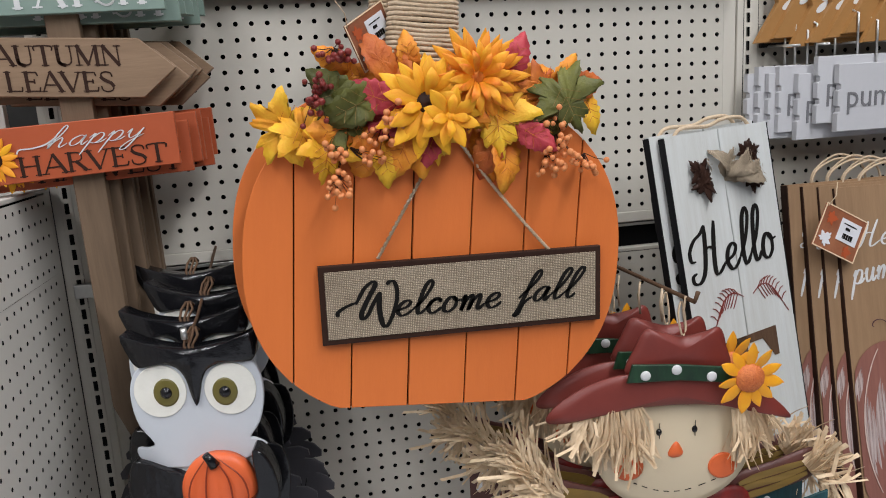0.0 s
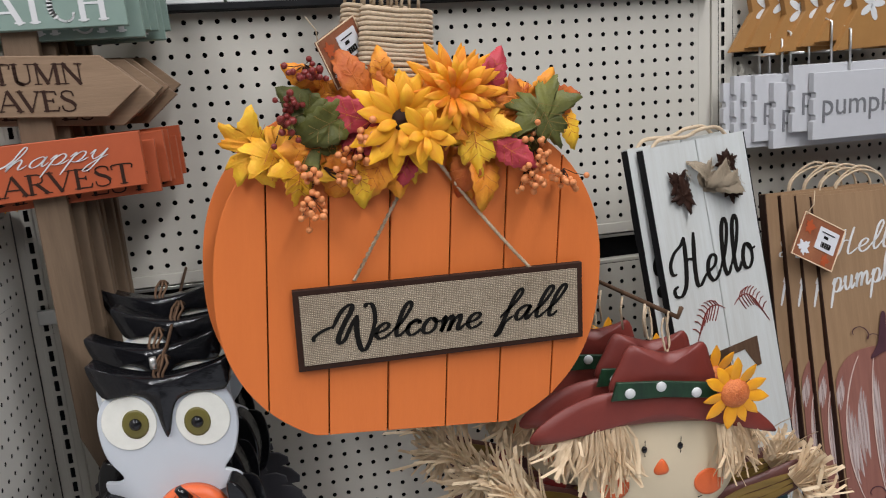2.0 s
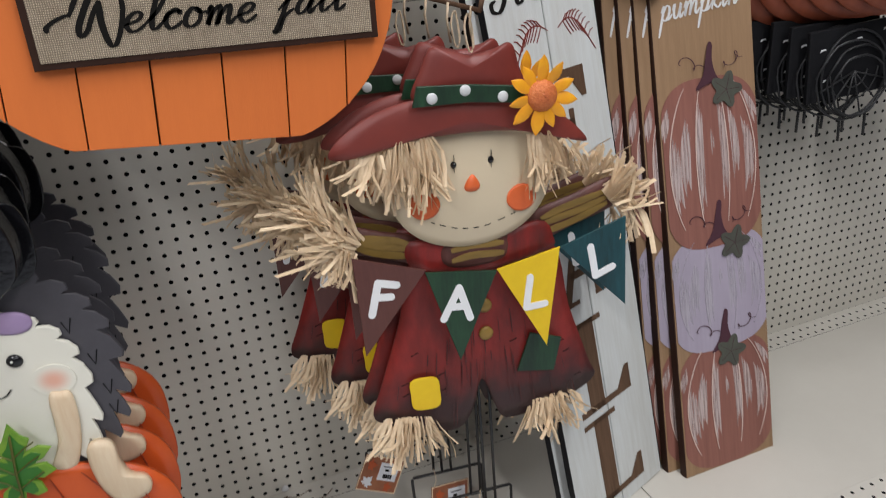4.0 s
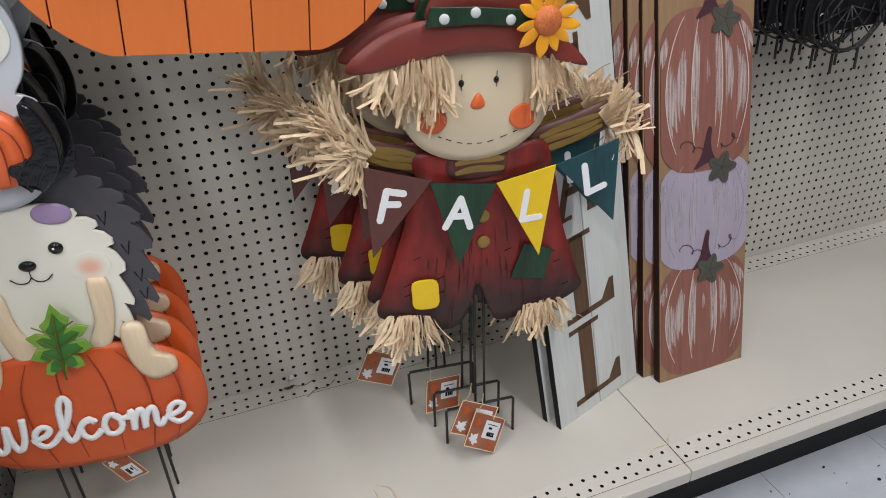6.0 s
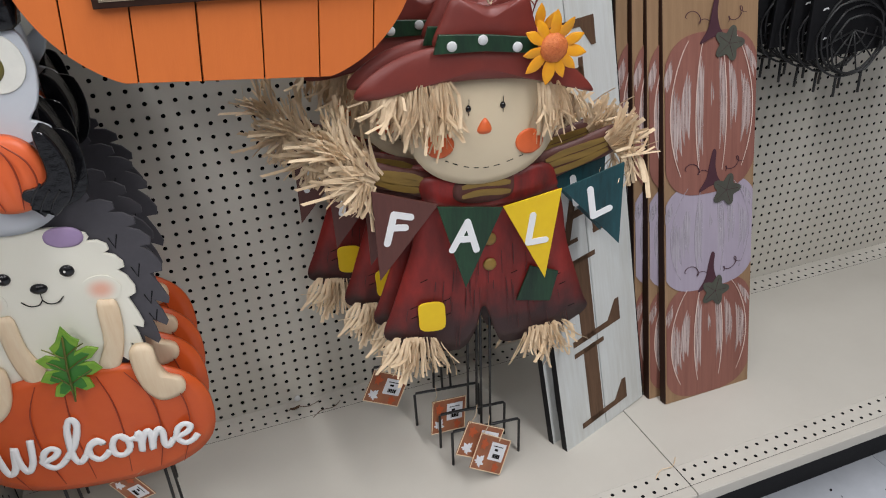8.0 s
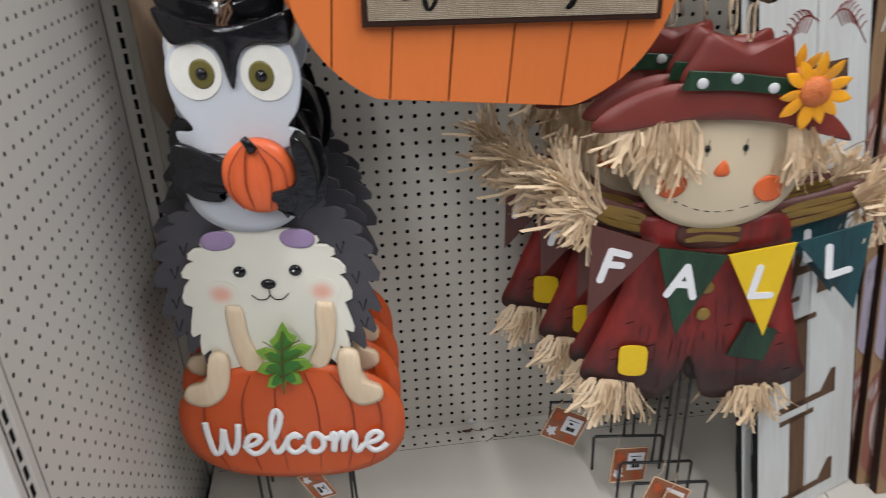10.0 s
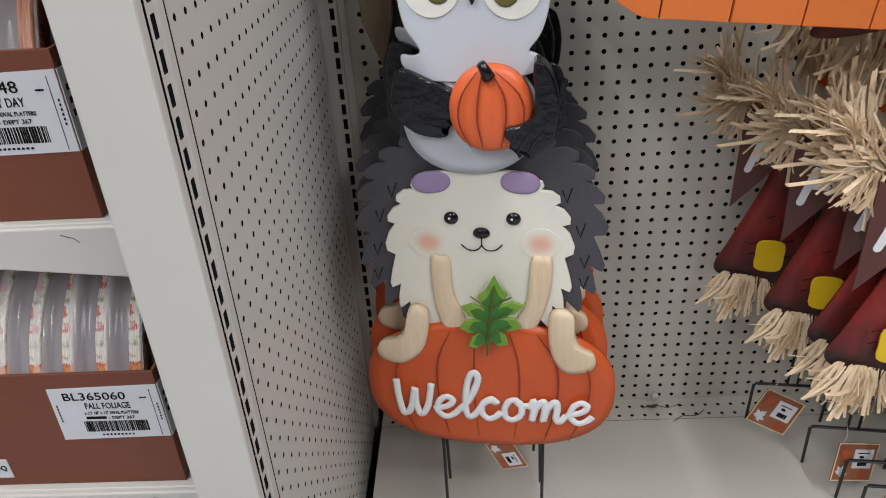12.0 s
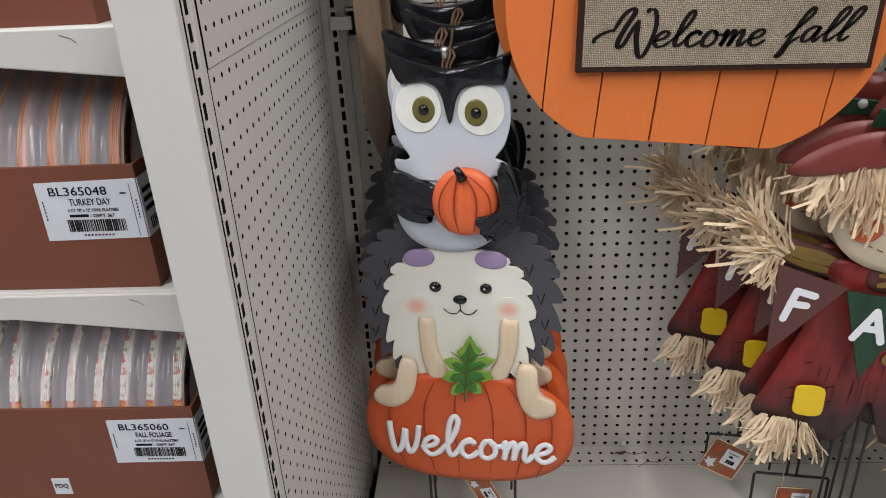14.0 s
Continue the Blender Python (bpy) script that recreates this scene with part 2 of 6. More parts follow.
M["tag"] = mat("tag_card", (0.2, 0.062, 0.03), 0.5, (0.34, 0.13, 0.06), 50, 1.0)
M["paper"] = mat("paper_label", (0.62, 0.63, 0.66), 0.6, (0.72, 0.73, 0.76), 40, 0.5)
M["carton"] = mat("brown_carton", (0.18, 0.055, 0.028), 0.6, (0.145, 0.042, 0.022), 12, 0.6, 0.05, 200)
M["film"] = clear_mat("cloudy_film", (0.74, 0.7, 0.73), 0.14, 0.4)
M["rim_copper"] = mat("copper_rims", (0.4, 0.12, 0.045), 0.28, (0.72, 0.42, 0.29), 60, 0.75, grain=(9, .35, .35))
M["rim_floral"] = mat("floral_rims", (0.78, 0.72, 0.6), 0.32, (0.6, 0.1, 0.08), 34, 0.95, grain=(1.2, 1, 1))
N, Lk = M["rim_floral"].node_tree.nodes, M["rim_floral"].node_tree.links
nz, co, rp = (N.new("ShaderNode" + k) for k in ("TexNoise", "TexCoord", "ValToRGB"))
nz.inputs["Scale"].default_value = 48
nz.inputs["Detail"].default_value = 4
Lk.new(co.outputs["Object"], nz.inputs["Vector"])
Lk.new(nz.outputs[0], rp.inputs[0])
for at, col in ((0.36, (0.3, 0.28, 0.16, 1)), (0.43, (0.74, 0.7, 0.62, 1)), (0.52, (0.78, 0.75, 0.68, 1)), (0.57, (0.55, 0.1, 0.1, 1)), (0.66, (0.72, 0.34, 0.12, 1))):
    e = rp.color_ramp.elements.new(at)
    e.color = col
rp.color_ramp.elements[0].color = (0.24, 0.22, 0.14, 1)
rp.color_ramp.elements[-1].color = (0.7, 0.3, 0.1, 1)
Lk.new(rp.outputs[0], N["Principled BSDF"].inputs["Base Color"])
M["platter"] = mat("platter_glaze", (0.8, 0.76, 0.8), 0.35, (0.34, 0.31, 0.33), 20, 0.5)
M["lav"] = mat("lavender_wash", (0.36, 0.315, 0.385), 0.6, (0.3, 0.255, 0.32), 20, 0.8, grain=(8, 8, 0.4))
M["rose"] = mat("rose_brown_wash", (0.25, 0.1, 0.075), 0.6, (0.17, 0.064, 0.048), 20, 0.8, grain=(8, 8, 0.4))
M["rose_light"] = mat("rose_highlight", (0.56, 0.47, 0.45), 0.6, (0.46, 0.34, 0.31), 20, 0.9, grain=(8, 8, 0.4))
M["lav_light"] = mat("lavender_highlight", (0.48, 0.44, 0.49), 0.6, (0.39, 0.35, 0.41), 20, 0.8, grain=(8, 8, 0.4))
M["rose_pale"] = mat("pale_rib_wash", (0.6, 0.48, 0.43), 0.6, (0.48, 0.33, 0.28), 20, 0.9, grain=(8, 8, 0.5))
for key in ("rose_light", "lav_light"):
    N, Lk = M[key].node_tree.nodes, M[key].node_tree.links
    nz, co, mp, mr = (N.new("ShaderNode" + k) for k in ("TexNoise", "TexCoord", "Mapping", "MapRange"))
    mp.inputs["Scale"].default_value = (260, 30, 11)
    nz.inputs["Scale"].default_value = 1.0
    nz.inputs["Detail"].default_value = 5
    Lk.new(co.outputs["Object"], mp.inputs[0])
    Lk.new(mp.outputs[0], nz.inputs["Vector"])
    mr.inputs[1].default_value, mr.inputs[2].default_value, mr.inputs[4].default_value = 0.24, 0.6, 0.8
    Lk.new(nz.outputs[0], mr.inputs[0])
    Lk.new(mr.outputs[0], N["Principled BSDF"].inputs["Alpha"])
M["vine"] = mat("vine_purple", (0.07, 0.03, 0.04), 0.6)
M["vine_leaf"] = mat("vine_leaf_grey", (0.07, 0.075, 0.055), 0.6, (0.045, 0.04, 0.035), 40, 0.8)
M["grey_ink"] = mat("faded_grey_ink", (0.16, 0.16, 0.17), 0.6)
M["mustard"] = mat("mustard_board", (0.33, 0.165, 0.047), 0.6, (0.26, 0.12, 0.032), 25, 0.6)
for key in ("ink", "brown", "dark", "plank_back", "black", "wood_dark", "burlap", "vine"):
    M[key].node_tree.nodes["Principled BSDF"].inputs["Specular IOR Level"].default_value = 0.15
M["lamp"] = bpy.data.materials.new("lamp_diffuser")
M["lamp"].use_nodes = True
M["lamp"].node_tree.nodes["Principled BSDF"].inputs["Emission Color"].default_value = (1, 0.97, 0.92, 1)
M["lamp"].node_tree.nodes["Principled BSDF"].inputs["Emission Strength"].default_value = 1.2


# ---- mesh helpers ----
def link_mesh(name, verts, faces, material, parent=None, label="", smooth=False):
    me = bpy.data.meshes.new(name)
    me.from_pydata([tuple(v) for v in verts], [], [tuple(f) for f in faces])
    me.update()
    if smooth:
        me.polygons.foreach_set("use_smooth", [True] * len(me.polygons))
    me.materials.append(M[material])
    ob = new(name, me)
    if parent:
        ob.parent = parent
    if label:
        tagged(ob, label)
    return ob


def part(name, bm, material, parent, label="", smooth=False):
    """Links a bmesh as one mesh object under a thing or a part."""
    me = bpy.data.meshes.new(name)
    bm.to_mesh(me)
    bm.free()
    if smooth:
        me.polygons.foreach_set("use_smooth", [True] * len(me.polygons))
    me.materials.append(M[material])
    ob = new(name, me)
    if parent:
        ob.parent = parent
    if label:
        tagged(ob, label)
    return ob


def thing(name, m, label, category, group="", kind=""):
    ob = new(name)
    ob.empty_display_size = 0.02
    ob.matrix_basis = m
    return tagged(ob, label, category, group, kind)


def round_curve(pts, per=6, closed=True):
    """Catmull-Rom through a few control points."""
    pts = [Vector((*p, 0)[:3]) if len(p) == 2 else Vector(p) for p in pts]
    n, out = len(pts), []
    for i in range(n if closed else n - 1):
        a, b, c, d = (pts[(i + k) % n] if closed else pts[min(max(i + k, 0), n - 1)] for k in (-1, 0, 1, 2))
        for s in range(per):
            t = s / per
            out.append(0.5 * ((2 * b) + (c - a) * t + (2 * a - 5 * b + 4 * c - d) * t * t + (3 * b - a - 3 * c + d) * t ** 3))
    if not closed:
        out.append(pts[-1])
    return out


def oval(cx, cz, a, b, n=40, power=2.0, turn=0.0):
    out = []
    for i in range(n):
        t = 2 * math.pi * i / n
        c, s = math.cos(t), math.sin(t)
        x = a * math.copysign(abs(c) ** (2 / power), c)
        z = b * math.copysign(abs(s) ** (2 / power), s)
        ct, st = math.cos(turn), math.sin(turn)
        out.append((cx + x * ct - z * st, cz + x * st + z * ct))
    return out


def slab_bm(outline, front, thick, bevel=0.0, bm=None):
    """A plate cut to an outline in x and z, its front at y = front, going back by thick; bevel rounds the front edge."""
    bm = bm or bmesh.new()
    pts = [Vector((p[0], p[1], 0)) for p in outline]
    area = sum(pts[i].x * pts[(i + 1) % len(pts)].y - pts[(i + 1) % len(pts)].x * pts[i].y for i in range(len(pts)))
    if area < 0:
        pts.reverse()
    n = len(pts)
    rings = [(0.0, front + thick)]
    if bevel:
        rings += [(0.0, front + bevel), (bevel * 0.35, front + bevel * 0.35), (bevel, front)]
    else:
        rings += [(0.0, front)]
    loops = []
    for inset, y in rings:
        row = []
        for i in range(n):
            p = pts[i]
            if inset:
                e1, e2 = (p - pts[i - 1]), (pts[(i + 1) % n] - p)
                nrm = Vector((-(e1.y + e2.y), e1.x + e2.x, 0))
                if nrm.length > 1e-9:
                    p = p + nrm.normalized() * inset
            row.append(bm.verts.new((p.x, y, p.y)))
        loops.append(row)
    for a, b in zip(loops, loops[1:]):
        for i in range(n):
            bm.faces.new((a[i], a[(i + 1) % n], b[(i + 1) % n], b[i]))
    bm.faces.new(loops[-1])
    bm.faces.new(list(reversed(loops[0])))
    return bm


def slab(name, outline, material, parent, front=0.0, thick=0.003, bevel=0.0, label=""):
    return part(name, slab_bm(outline, front, thick, bevel), material, parent, label)


def pillow(name, outline, material, parent, front=0.0, rise=0.01, thick=0.003, centre=None, label="", rings=6, lobes=0, ridge=0.0, core=None):
    """A pressed sheet that swells towards the viewer; lobes press upright ribs into it."""
    n = len(outline)
    cx = centre[0] if centre else sum(p[0] for p in outline) / n
    cz = centre[1] if centre else sum(p[1] for p in outline) / n
    half = max(abs(p[0] - cx) for p in outline)
    verts, faces = [(p[0], front + thick, p[1]) for p in outline], []
    for k in range(rings):
        s = 1 - k / rings
        for p in outline:
            px, pz = p[0] - cx, p[1] - cz
            if core and k:
                r = math.hypot(px, pz)
                rc = 1 / math.sqrt((px / r / core[0]) ** 2 + (pz / r / core[1]) ** 2)
                mixed = (min(1, k / 2) * rc + (1 - min(1, k / 2)) * min(r, rc)) / r
                px, pz = px * mixed, pz * mixed
            x, z = cx + px * s, cz + pz * s
            y = front - rise * (1 - s * s) ** 0.8
            if lobes:
                y -= ridge * abs(math.sin(lobes * math.pi * 0.5 * math.asin(max(-1, min(1, (x - cx) / half))))) * (1 - s ** 4)
            verts.append((x, y, z))
    verts.append((cx, front - rise, cz))
    for k in range(rings):
        a, b = k * n, (k + 1) * n
        for i in range(n):
            j = (i + 1) % n
            faces.append((a + i, a + j, b + j, b + i))
    last = rings * n
    for i in range(n):
        faces.append((last + i, last + (i + 1) % n, len(verts) - 1))
    faces.append(tuple(reversed(range(n))))
    return link_mesh(name, verts, faces, material, parent, label, smooth=True)


def box_bm(x0, x1, y0, y1, z0, z1, bevel=0.0, bm=None):
    bm = bm or bmesh.new()
    r = bmesh.ops.create_cube(bm, size=1.0)
    vs = r["verts"]
    for v in vs:
        v.co = Vector(((x0 + x1) / 2 + v.co.x * (x1 - x0), (y0 + y1) / 2 + v.co.y * (y1 - y0), (z0 + z1) / 2 + v.co.z * (z1 - z0)))
    if bevel:
        es = list({e for v in vs for e in v.link_edges})
        bmesh.ops.bevel(bm, geom=es, offset=bevel, segments=2, affect="EDGES", profile=0.5)
    return bm


def box(name, x0, x1, y0, y1, z0, z1, material, parent=None, bevel=0.001, label=""):
    return part(name, box_bm(x0, x1, y0, y1, z0, z1, bevel), material, parent, label)


def tube_data(pts, r, sides=6, verts=None, faces=None, taper=None):
    verts = [] if verts is None else verts
    faces = [] if faces is None else faces
    pts = [Vector(p) for p in pts]
    start = len(verts)
    ref = Vector((0.31, 0.2, 0.93))
    for i, p in enumerate(pts):
        d = (pts[min(i + 1, len(pts) - 1)] - pts[max(i - 1, 0)])
        d = d.normalized() if d.length > 1e-9 else Vector((0, 0, 1))
        u = d.cross(ref)
        if u.length < 1e-3:
            u = d.cross(Vector((1, 0, 0)))
        u.normalize()
        v = d.cross(u)
        rr = r * (taper(i / max(1, len(pts) - 1)) if taper else 1)
        for k in range(sides):
            a = 2 * math.pi * k / sides
            verts.append(tuple(p + u * (rr * math.cos(a)) + v * (rr * math.sin(a))))
    for i in range(len(pts) - 1):
        for k in range(sides):
            a, b = start + i * sides + k, start + i * sides + (k + 1) % sides
            faces.append((a, b, b + sides, a + sides))
    faces.append(tuple(reversed(range(start, start + sides))))
    faces.append(tuple(range(start + (len(pts) - 1) * sides, start + len(pts) * sides)))
    return verts, faces


def tube(name, pts, r, material, parent=None, sides=6, label="", taper=None):
    v, f = tube_data(pts, r, sides, taper=taper)
    return link_mesh(name, v, f, material, parent, label, smooth=True)


def ribbon_data(pts, width, y, verts, faces, slant=0.7, thin=0.35, deep=0.0008):
    """A pen stroke on the plane y: broad on down strokes, thin on up strokes."""
    n, start = len(pts), len(verts)
    for i, p in enumerate(pts):
        d = pts[min(i + 1, n - 1)] - pts[max(i - 1, 0)]
        d = d.normalized() if d.length > 1e-9 else Vector((1, 0, 0))
        w = width * (thin + (1 - thin) * max(0.0, abs(d.y) * (1.0 if d.y < 0 else slant))) * 0.5
        end = min(i, n - 1 - i) / 3
        w *= 0.55 + 0.45 * min(1, end)
        nx, nz = -d.y * w, d.x * w
        verts += [(p.x + nx, y, p.y + nz), (p.x - nx, y, p.y - nz), (p.x + nx, y + deep, p.y + nz), (p.x - nx, y + deep, p.y - nz)]
    for i in range(n - 1):
        a, b = start + 4 * i, start + 4 * i + 4
        faces += [(a, a + 1, b + 1, b), (a, b, b + 2, a + 2), (a + 1, a + 3, b + 3, b + 1)]


# a joined-up hand, each letter by its pen strokes; x-height 1
SCRIPT = {
    "e": (0.78, [[(0, .35), (.45, .55), (.58, .85), (.38, 1.0), (.15, .75), (.12, .3), (.35, 0), (.6, .1), (.78, .35)]]),
    "l": (0.6, [[(0, .35), (.35, 1.0), (.55, 1.9), (.42, 2.25), (.24, 1.8), (.2, .6), (.3, .08), (.45, .08), (.6, .35)]]),
    "c": (0.72, [[(0, .35), (.2, .8), (.5, .9), (.55, .78), (.4, 1), (.15, .75), (.12, .3), (.33, 0), (.55, .1), (.72, .35)]]),
    "o": (0.85, [[(.5, .98), (.25, .95), (.1, .55), (.15, .12), (.4, 0), (.62, .3), (.58, .8), (.42, .95), (.6, .72), (.85, .75)]]),
    "m": (1.15, [[(0, .6), (.12, 1), (.14, .5), (.12, 0), (.2, .6), (.4, 1), (.48, .7), (.46, 0), (.55, .6), (.76, 1), (.85, .7), (.84, .2), (.95, 0), (1.15, .35)]]),
    "n": (0.8, [[(0, .6), (.12, 1), (.14, .5), (.12, 0), (.2, .6), (.42, 1), (.5, .7), (.5, .2), (.6, 0), (.8, .35)]]),
    "u": (0.82, [[(0, .6), (.12, 1), (.12, .4), (.25, 0), (.45, .2), (.55, 1), (.55, .3), (.65, 0), (.82, .35)]]),
    "a": (0.84, [[(.6, .85), (.4, 1), (.15, .7), (.13, .25), (.3, 0), (.5, .25), (.62, .98), (.6, .3), (.7, 0), (.84, .35)]]),
    "f": (0.62, [[(0, .3), (.4, 1.2), (.58, 1.9), (.46, 2.25), (.3, 1.8), (.25, .5), (.2, -.5), (.14, -1), (.3, -.85), (.34, -.1), (.62, .35)]]),
    "p": (0.78, [[(0, .6), (.16, 1), (.1, 0), (.03, -1.1)], [(.1, .4), (.33, 1), (.56, .82), (.54, .3), (.35, 0), (.14, .15)], [(.35, 0), (.6, .05), (.78, .35)]]),
    "k": (0.78, [[(0, .35), (.3, 1.2), (.36, 2), (.24, 2.1), (.15, 1.4), (.12, 0)], [(.14, .4), (.42, 1), (.52, .8), (.2, .5), (.45, .1), (.6, .05), (.78, .35)]]),
    "i": (0.44, [[(0, .5), (.13, 1), (.12, .3), (.22, 0), (.44, .35)], [(.17, 1.45), (.19, 1.55)]]),
    "h": (0.82, [[(0, .35), (.3, 1.2), (.4, 2), (.26, 2.2), (.15, 1.4), (.1, 0), (.2, .6), (.42, 1), (.52, .7), (.52, .2), (.62, 0), (.82, .35)]]),
    "y": (0.78, [[(0, .6), (.12, 1), (.14, .4), (.3, .08), (.5, .4), (.6, 1), (.52, 0), (.36, -1), (.12, -1), (.25, -.4), (.78, .35)]]),
    "W": (1.5, [[(-.6, .75), (-.2, 1.0), (.15, 1.75), (.32, 2.0), (.3, 1.0), (.42, 0), (.72, 1.0), (.9, 1.7), (.86, .6), (1.0, 0), (1.35, 1.2), (1.42, 2.05)]]),
    "w": (3.9, [[(0, .2), (-.02, .45), (.5, .8), (1.25, 1.05)], [(1.15, .9), (1.75, 1.9), (2.3, 2.3), (2.45, 2.05), (1.95, 1.2), (1.5, .3), (1.55, -.1), (1.9, .15), (2.3, .9), (2.75, 1.6)], [(2.75, 1.6), (2.65, .6), (2.8, -.5), (3.1, -.7), (3.5, 0), (3.85, 1.2), (3.75, 2.1), (3.45, 2.25), (3.2, 2.05)]]),
    "V": (1.2, [[(0, 1.75), (.06, 1.0), (.22, .1), (.45, .3), (.58, 1.35), (.62, .6), (.78, .04), (1.0, .5), (1.1, 1.6)]]),
    "H": (1.3, [[(-.2, .7), (-.42, .75), (-.48, 1.1), (-.25, 1.5), (.1, 1.72), (.3, 2.0)], [(.3, 2.0), (.3, 1.0), (.2, .2), (-.05, -.15), (-.35, -.1), (-.4, .15), (-.2, .25)], [(.82, 2.08), (.74, 1), (.76, .15), (.95, 0), (1.3, .35)], [(.2, .95), (.45, 1.12), (.76, 1.02)]]),
    " ": (0.75, []),
}


def script_width(word):
    return sum(SCRIPT[ch][0] for ch in word)


def script(name, word, x, z, size, material, parent, y, pen=0.16, slope=0.0, lean=0.12, raised=0.0, label="", stretch=1.0):
    """Writes a word with its baseline starting at x, z; raised makes round wire instead of paint."""
    verts, faces = [], []
    cx = 0.0
    ct, st = math.cos(slope), math.sin(slope)
    for ch in word:
        adv, strokes = SCRIPT[ch]
        for s in strokes:
            pts = round_curve([((cx + px + lean * pz) * size * stretch, pz * size) for px, pz in s], 6, closed=False)
            pts = [Vector((x + p.x * ct - p.y * st, z + p.x * st + p.y * ct, 0)) for p in pts]
            if raised:
                tube_data([(p.x, y, p.y) for p in pts], raised, 6, verts, faces)
            else:
                ribbon_data(pts, pen * size, y - 0.00004 * len(verts) / 100, verts, faces)
        cx += adv
    if raised:
        verts = [(q[0], y + (q[1] - y) * .38, q[2]) for q in verts]
    return link_mesh(name, verts, faces, material, parent, label, smooth=bool(raised))


# upright serif capitals of height 1: width, thick strokes, thin strokes, feet as (x, z)
BOWL = [(.15, .97), (.4, .97), (.53, .88), (.56, .74), (.53, .6), (.4, .51), (.15, .5)]
SERIF = {
    "A": (.76, [[(.38, 1), (.74, 0)]], [[(.03, 0), (.38, 1)], [(.16, .34), (.6, .34)]], ((.04, 0), (.72, 0))),
    "U": (.8, [[(.16, 1), (.16, .32), (.22, .1), (.4, .02)]], [[(.4, .02), (.58, .1), (.65, .32), (.65, 1)]], ((.16, 1), (.65, 1))),
    "T": (.7, [[(.35, 0), (.35, 1)]], [[(.03, .76), (.05, .97), (.65, .97), (.67, .76)]], ((.35, 0),)),
    "M": (.96, [[(.12, 1), (.47, .04)], [(.82, 1), (.82, 0)]], [[(.12, 0), (.12, 1)], [(.47, .04), (.8, 1)]], ((.12, 0), (.82, 0), (.12, 1), (.82, 1))),
    "N": (.82, [[(.13, 1), (.68, 0)]], [[(.13, 0), (.13, 1)], [(.68, 0), (.68, 1)]], ((.13, 0), (.13, 1), (.68, 1))),
    "L": (.68, [[(.16, 0), (.16, 1)]], [[(.16, .03), (.6, .03), (.63, .24)]], ((.16, 0), (.16, 1))),
    "E": (.68, [[(.16, 0), (.16, 1)]], [[(.16, .03), (.58, .03), (.62, .22)], [(.16, .97), (.55, .97), (.58, .8)], [(.16, .52), (.44, .52)], [(.44, .42), (.44, .62)]], ((.16, 0), (.16, 1))),
    "V": (.76, [[(.04, 1), (.38, 0)]], [[(.38, 0), (.71, 1)]], ((.06, 1), (.7, 1))),
    "S": (.62, [[(.1, .74), (.2, .6), (.44, .44), (.53, .28)]], [[(.52, .76), (.48, .94), (.3, 1), (.13, .92), (.1, .74)], [(.53, .28), (.48, .08), (.28, 0), (.1, .07), (.06, .27)]], ()),
    "H": (.84, [[(.16, 0), (.16, 1)], [(.68, 0), (.68, 1)]], [[(.16, .51), (.68, .51)]], ((.16, 0), (.16, 1), (.68, 0), (.68, 1))),
    "R": (.74, [[(.16, 0), (.16, 1)], [(.36, .5), (.66, .02)]], [BOWL], ((.16, 0), (.16, 1), (.68, 0))),
    "P": (.64, [[(.16, 0), (.16, 1)]], [BOWL], ((.16, 0), (.16, 1))),
    "C": (.74, [[(.2, .86), (.1, .66), (.1, .34), (.2, .14)]], [[(.64, .7), (.62, .92), (.4, 1), (.2, .86)], [(.2, .14), (.4, 0), (.6, .06), (.67, .25)]], ()),
}


def serif(name, text, x0, x1, z, height, material, parent, y, slope=0.0):
    """Serif capitals filling x0 to x1, the baseline starting at z and running at a slope."""
    unit = (x1 - x0) / sum(SERIF[ch][0] for ch in text)
    verts, faces = [], []
    at = 0.0

    def stroke(pts, wide):
        deep = y - .00002 * (len(verts) // 8 % 12)
        for a, b in zip(pts, pts[1:]):
            d = (b - a).normalized()
            n = Vector((-d.y, d.x, 0)) * wide / 2
            a, b = a - d * wide * .18, b + d * wide * .18
            i = len(verts)
            verts.extend([(q.x, deep, q.y) for q in (a + n, a - n, b - n, b + n)])
            verts.extend([(q.x, y + .0004, q.y) for q in (a + n, a - n, b - n, b + n)])
            faces.extend([(i, i + 1, i + 2, i + 3), (i, i + 4, i + 5, i + 1), (i + 1, i + 5, i + 6, i + 2), (i + 2, i + 6, i + 7, i + 3), (i + 3, i + 7, i + 4, i)])
    for ch in text:
        w, thick, thin, feet = SERIF[ch]
        put = lambda p: Vector((x0 + (at + p[0]) * unit, z + p[1] * height + slope * (at + p[0]) * unit, 0))
        for group, wide in ((thick, .17), (thin, .07)):
            for pts in group:
                stroke([put(p) for p in (pts if len(pts) < 4 else [(q.x, q.y) for q in round_curve(pts, 3, False)])], wide * height)
        for px, pz in feet:
            zz = .025 if pz < .5 else .975
            stroke([put((px - .13, zz)), put((px + .13, zz))], .05 * height)
        at += w
    return link_mesh(name, verts, faces, material, parent)


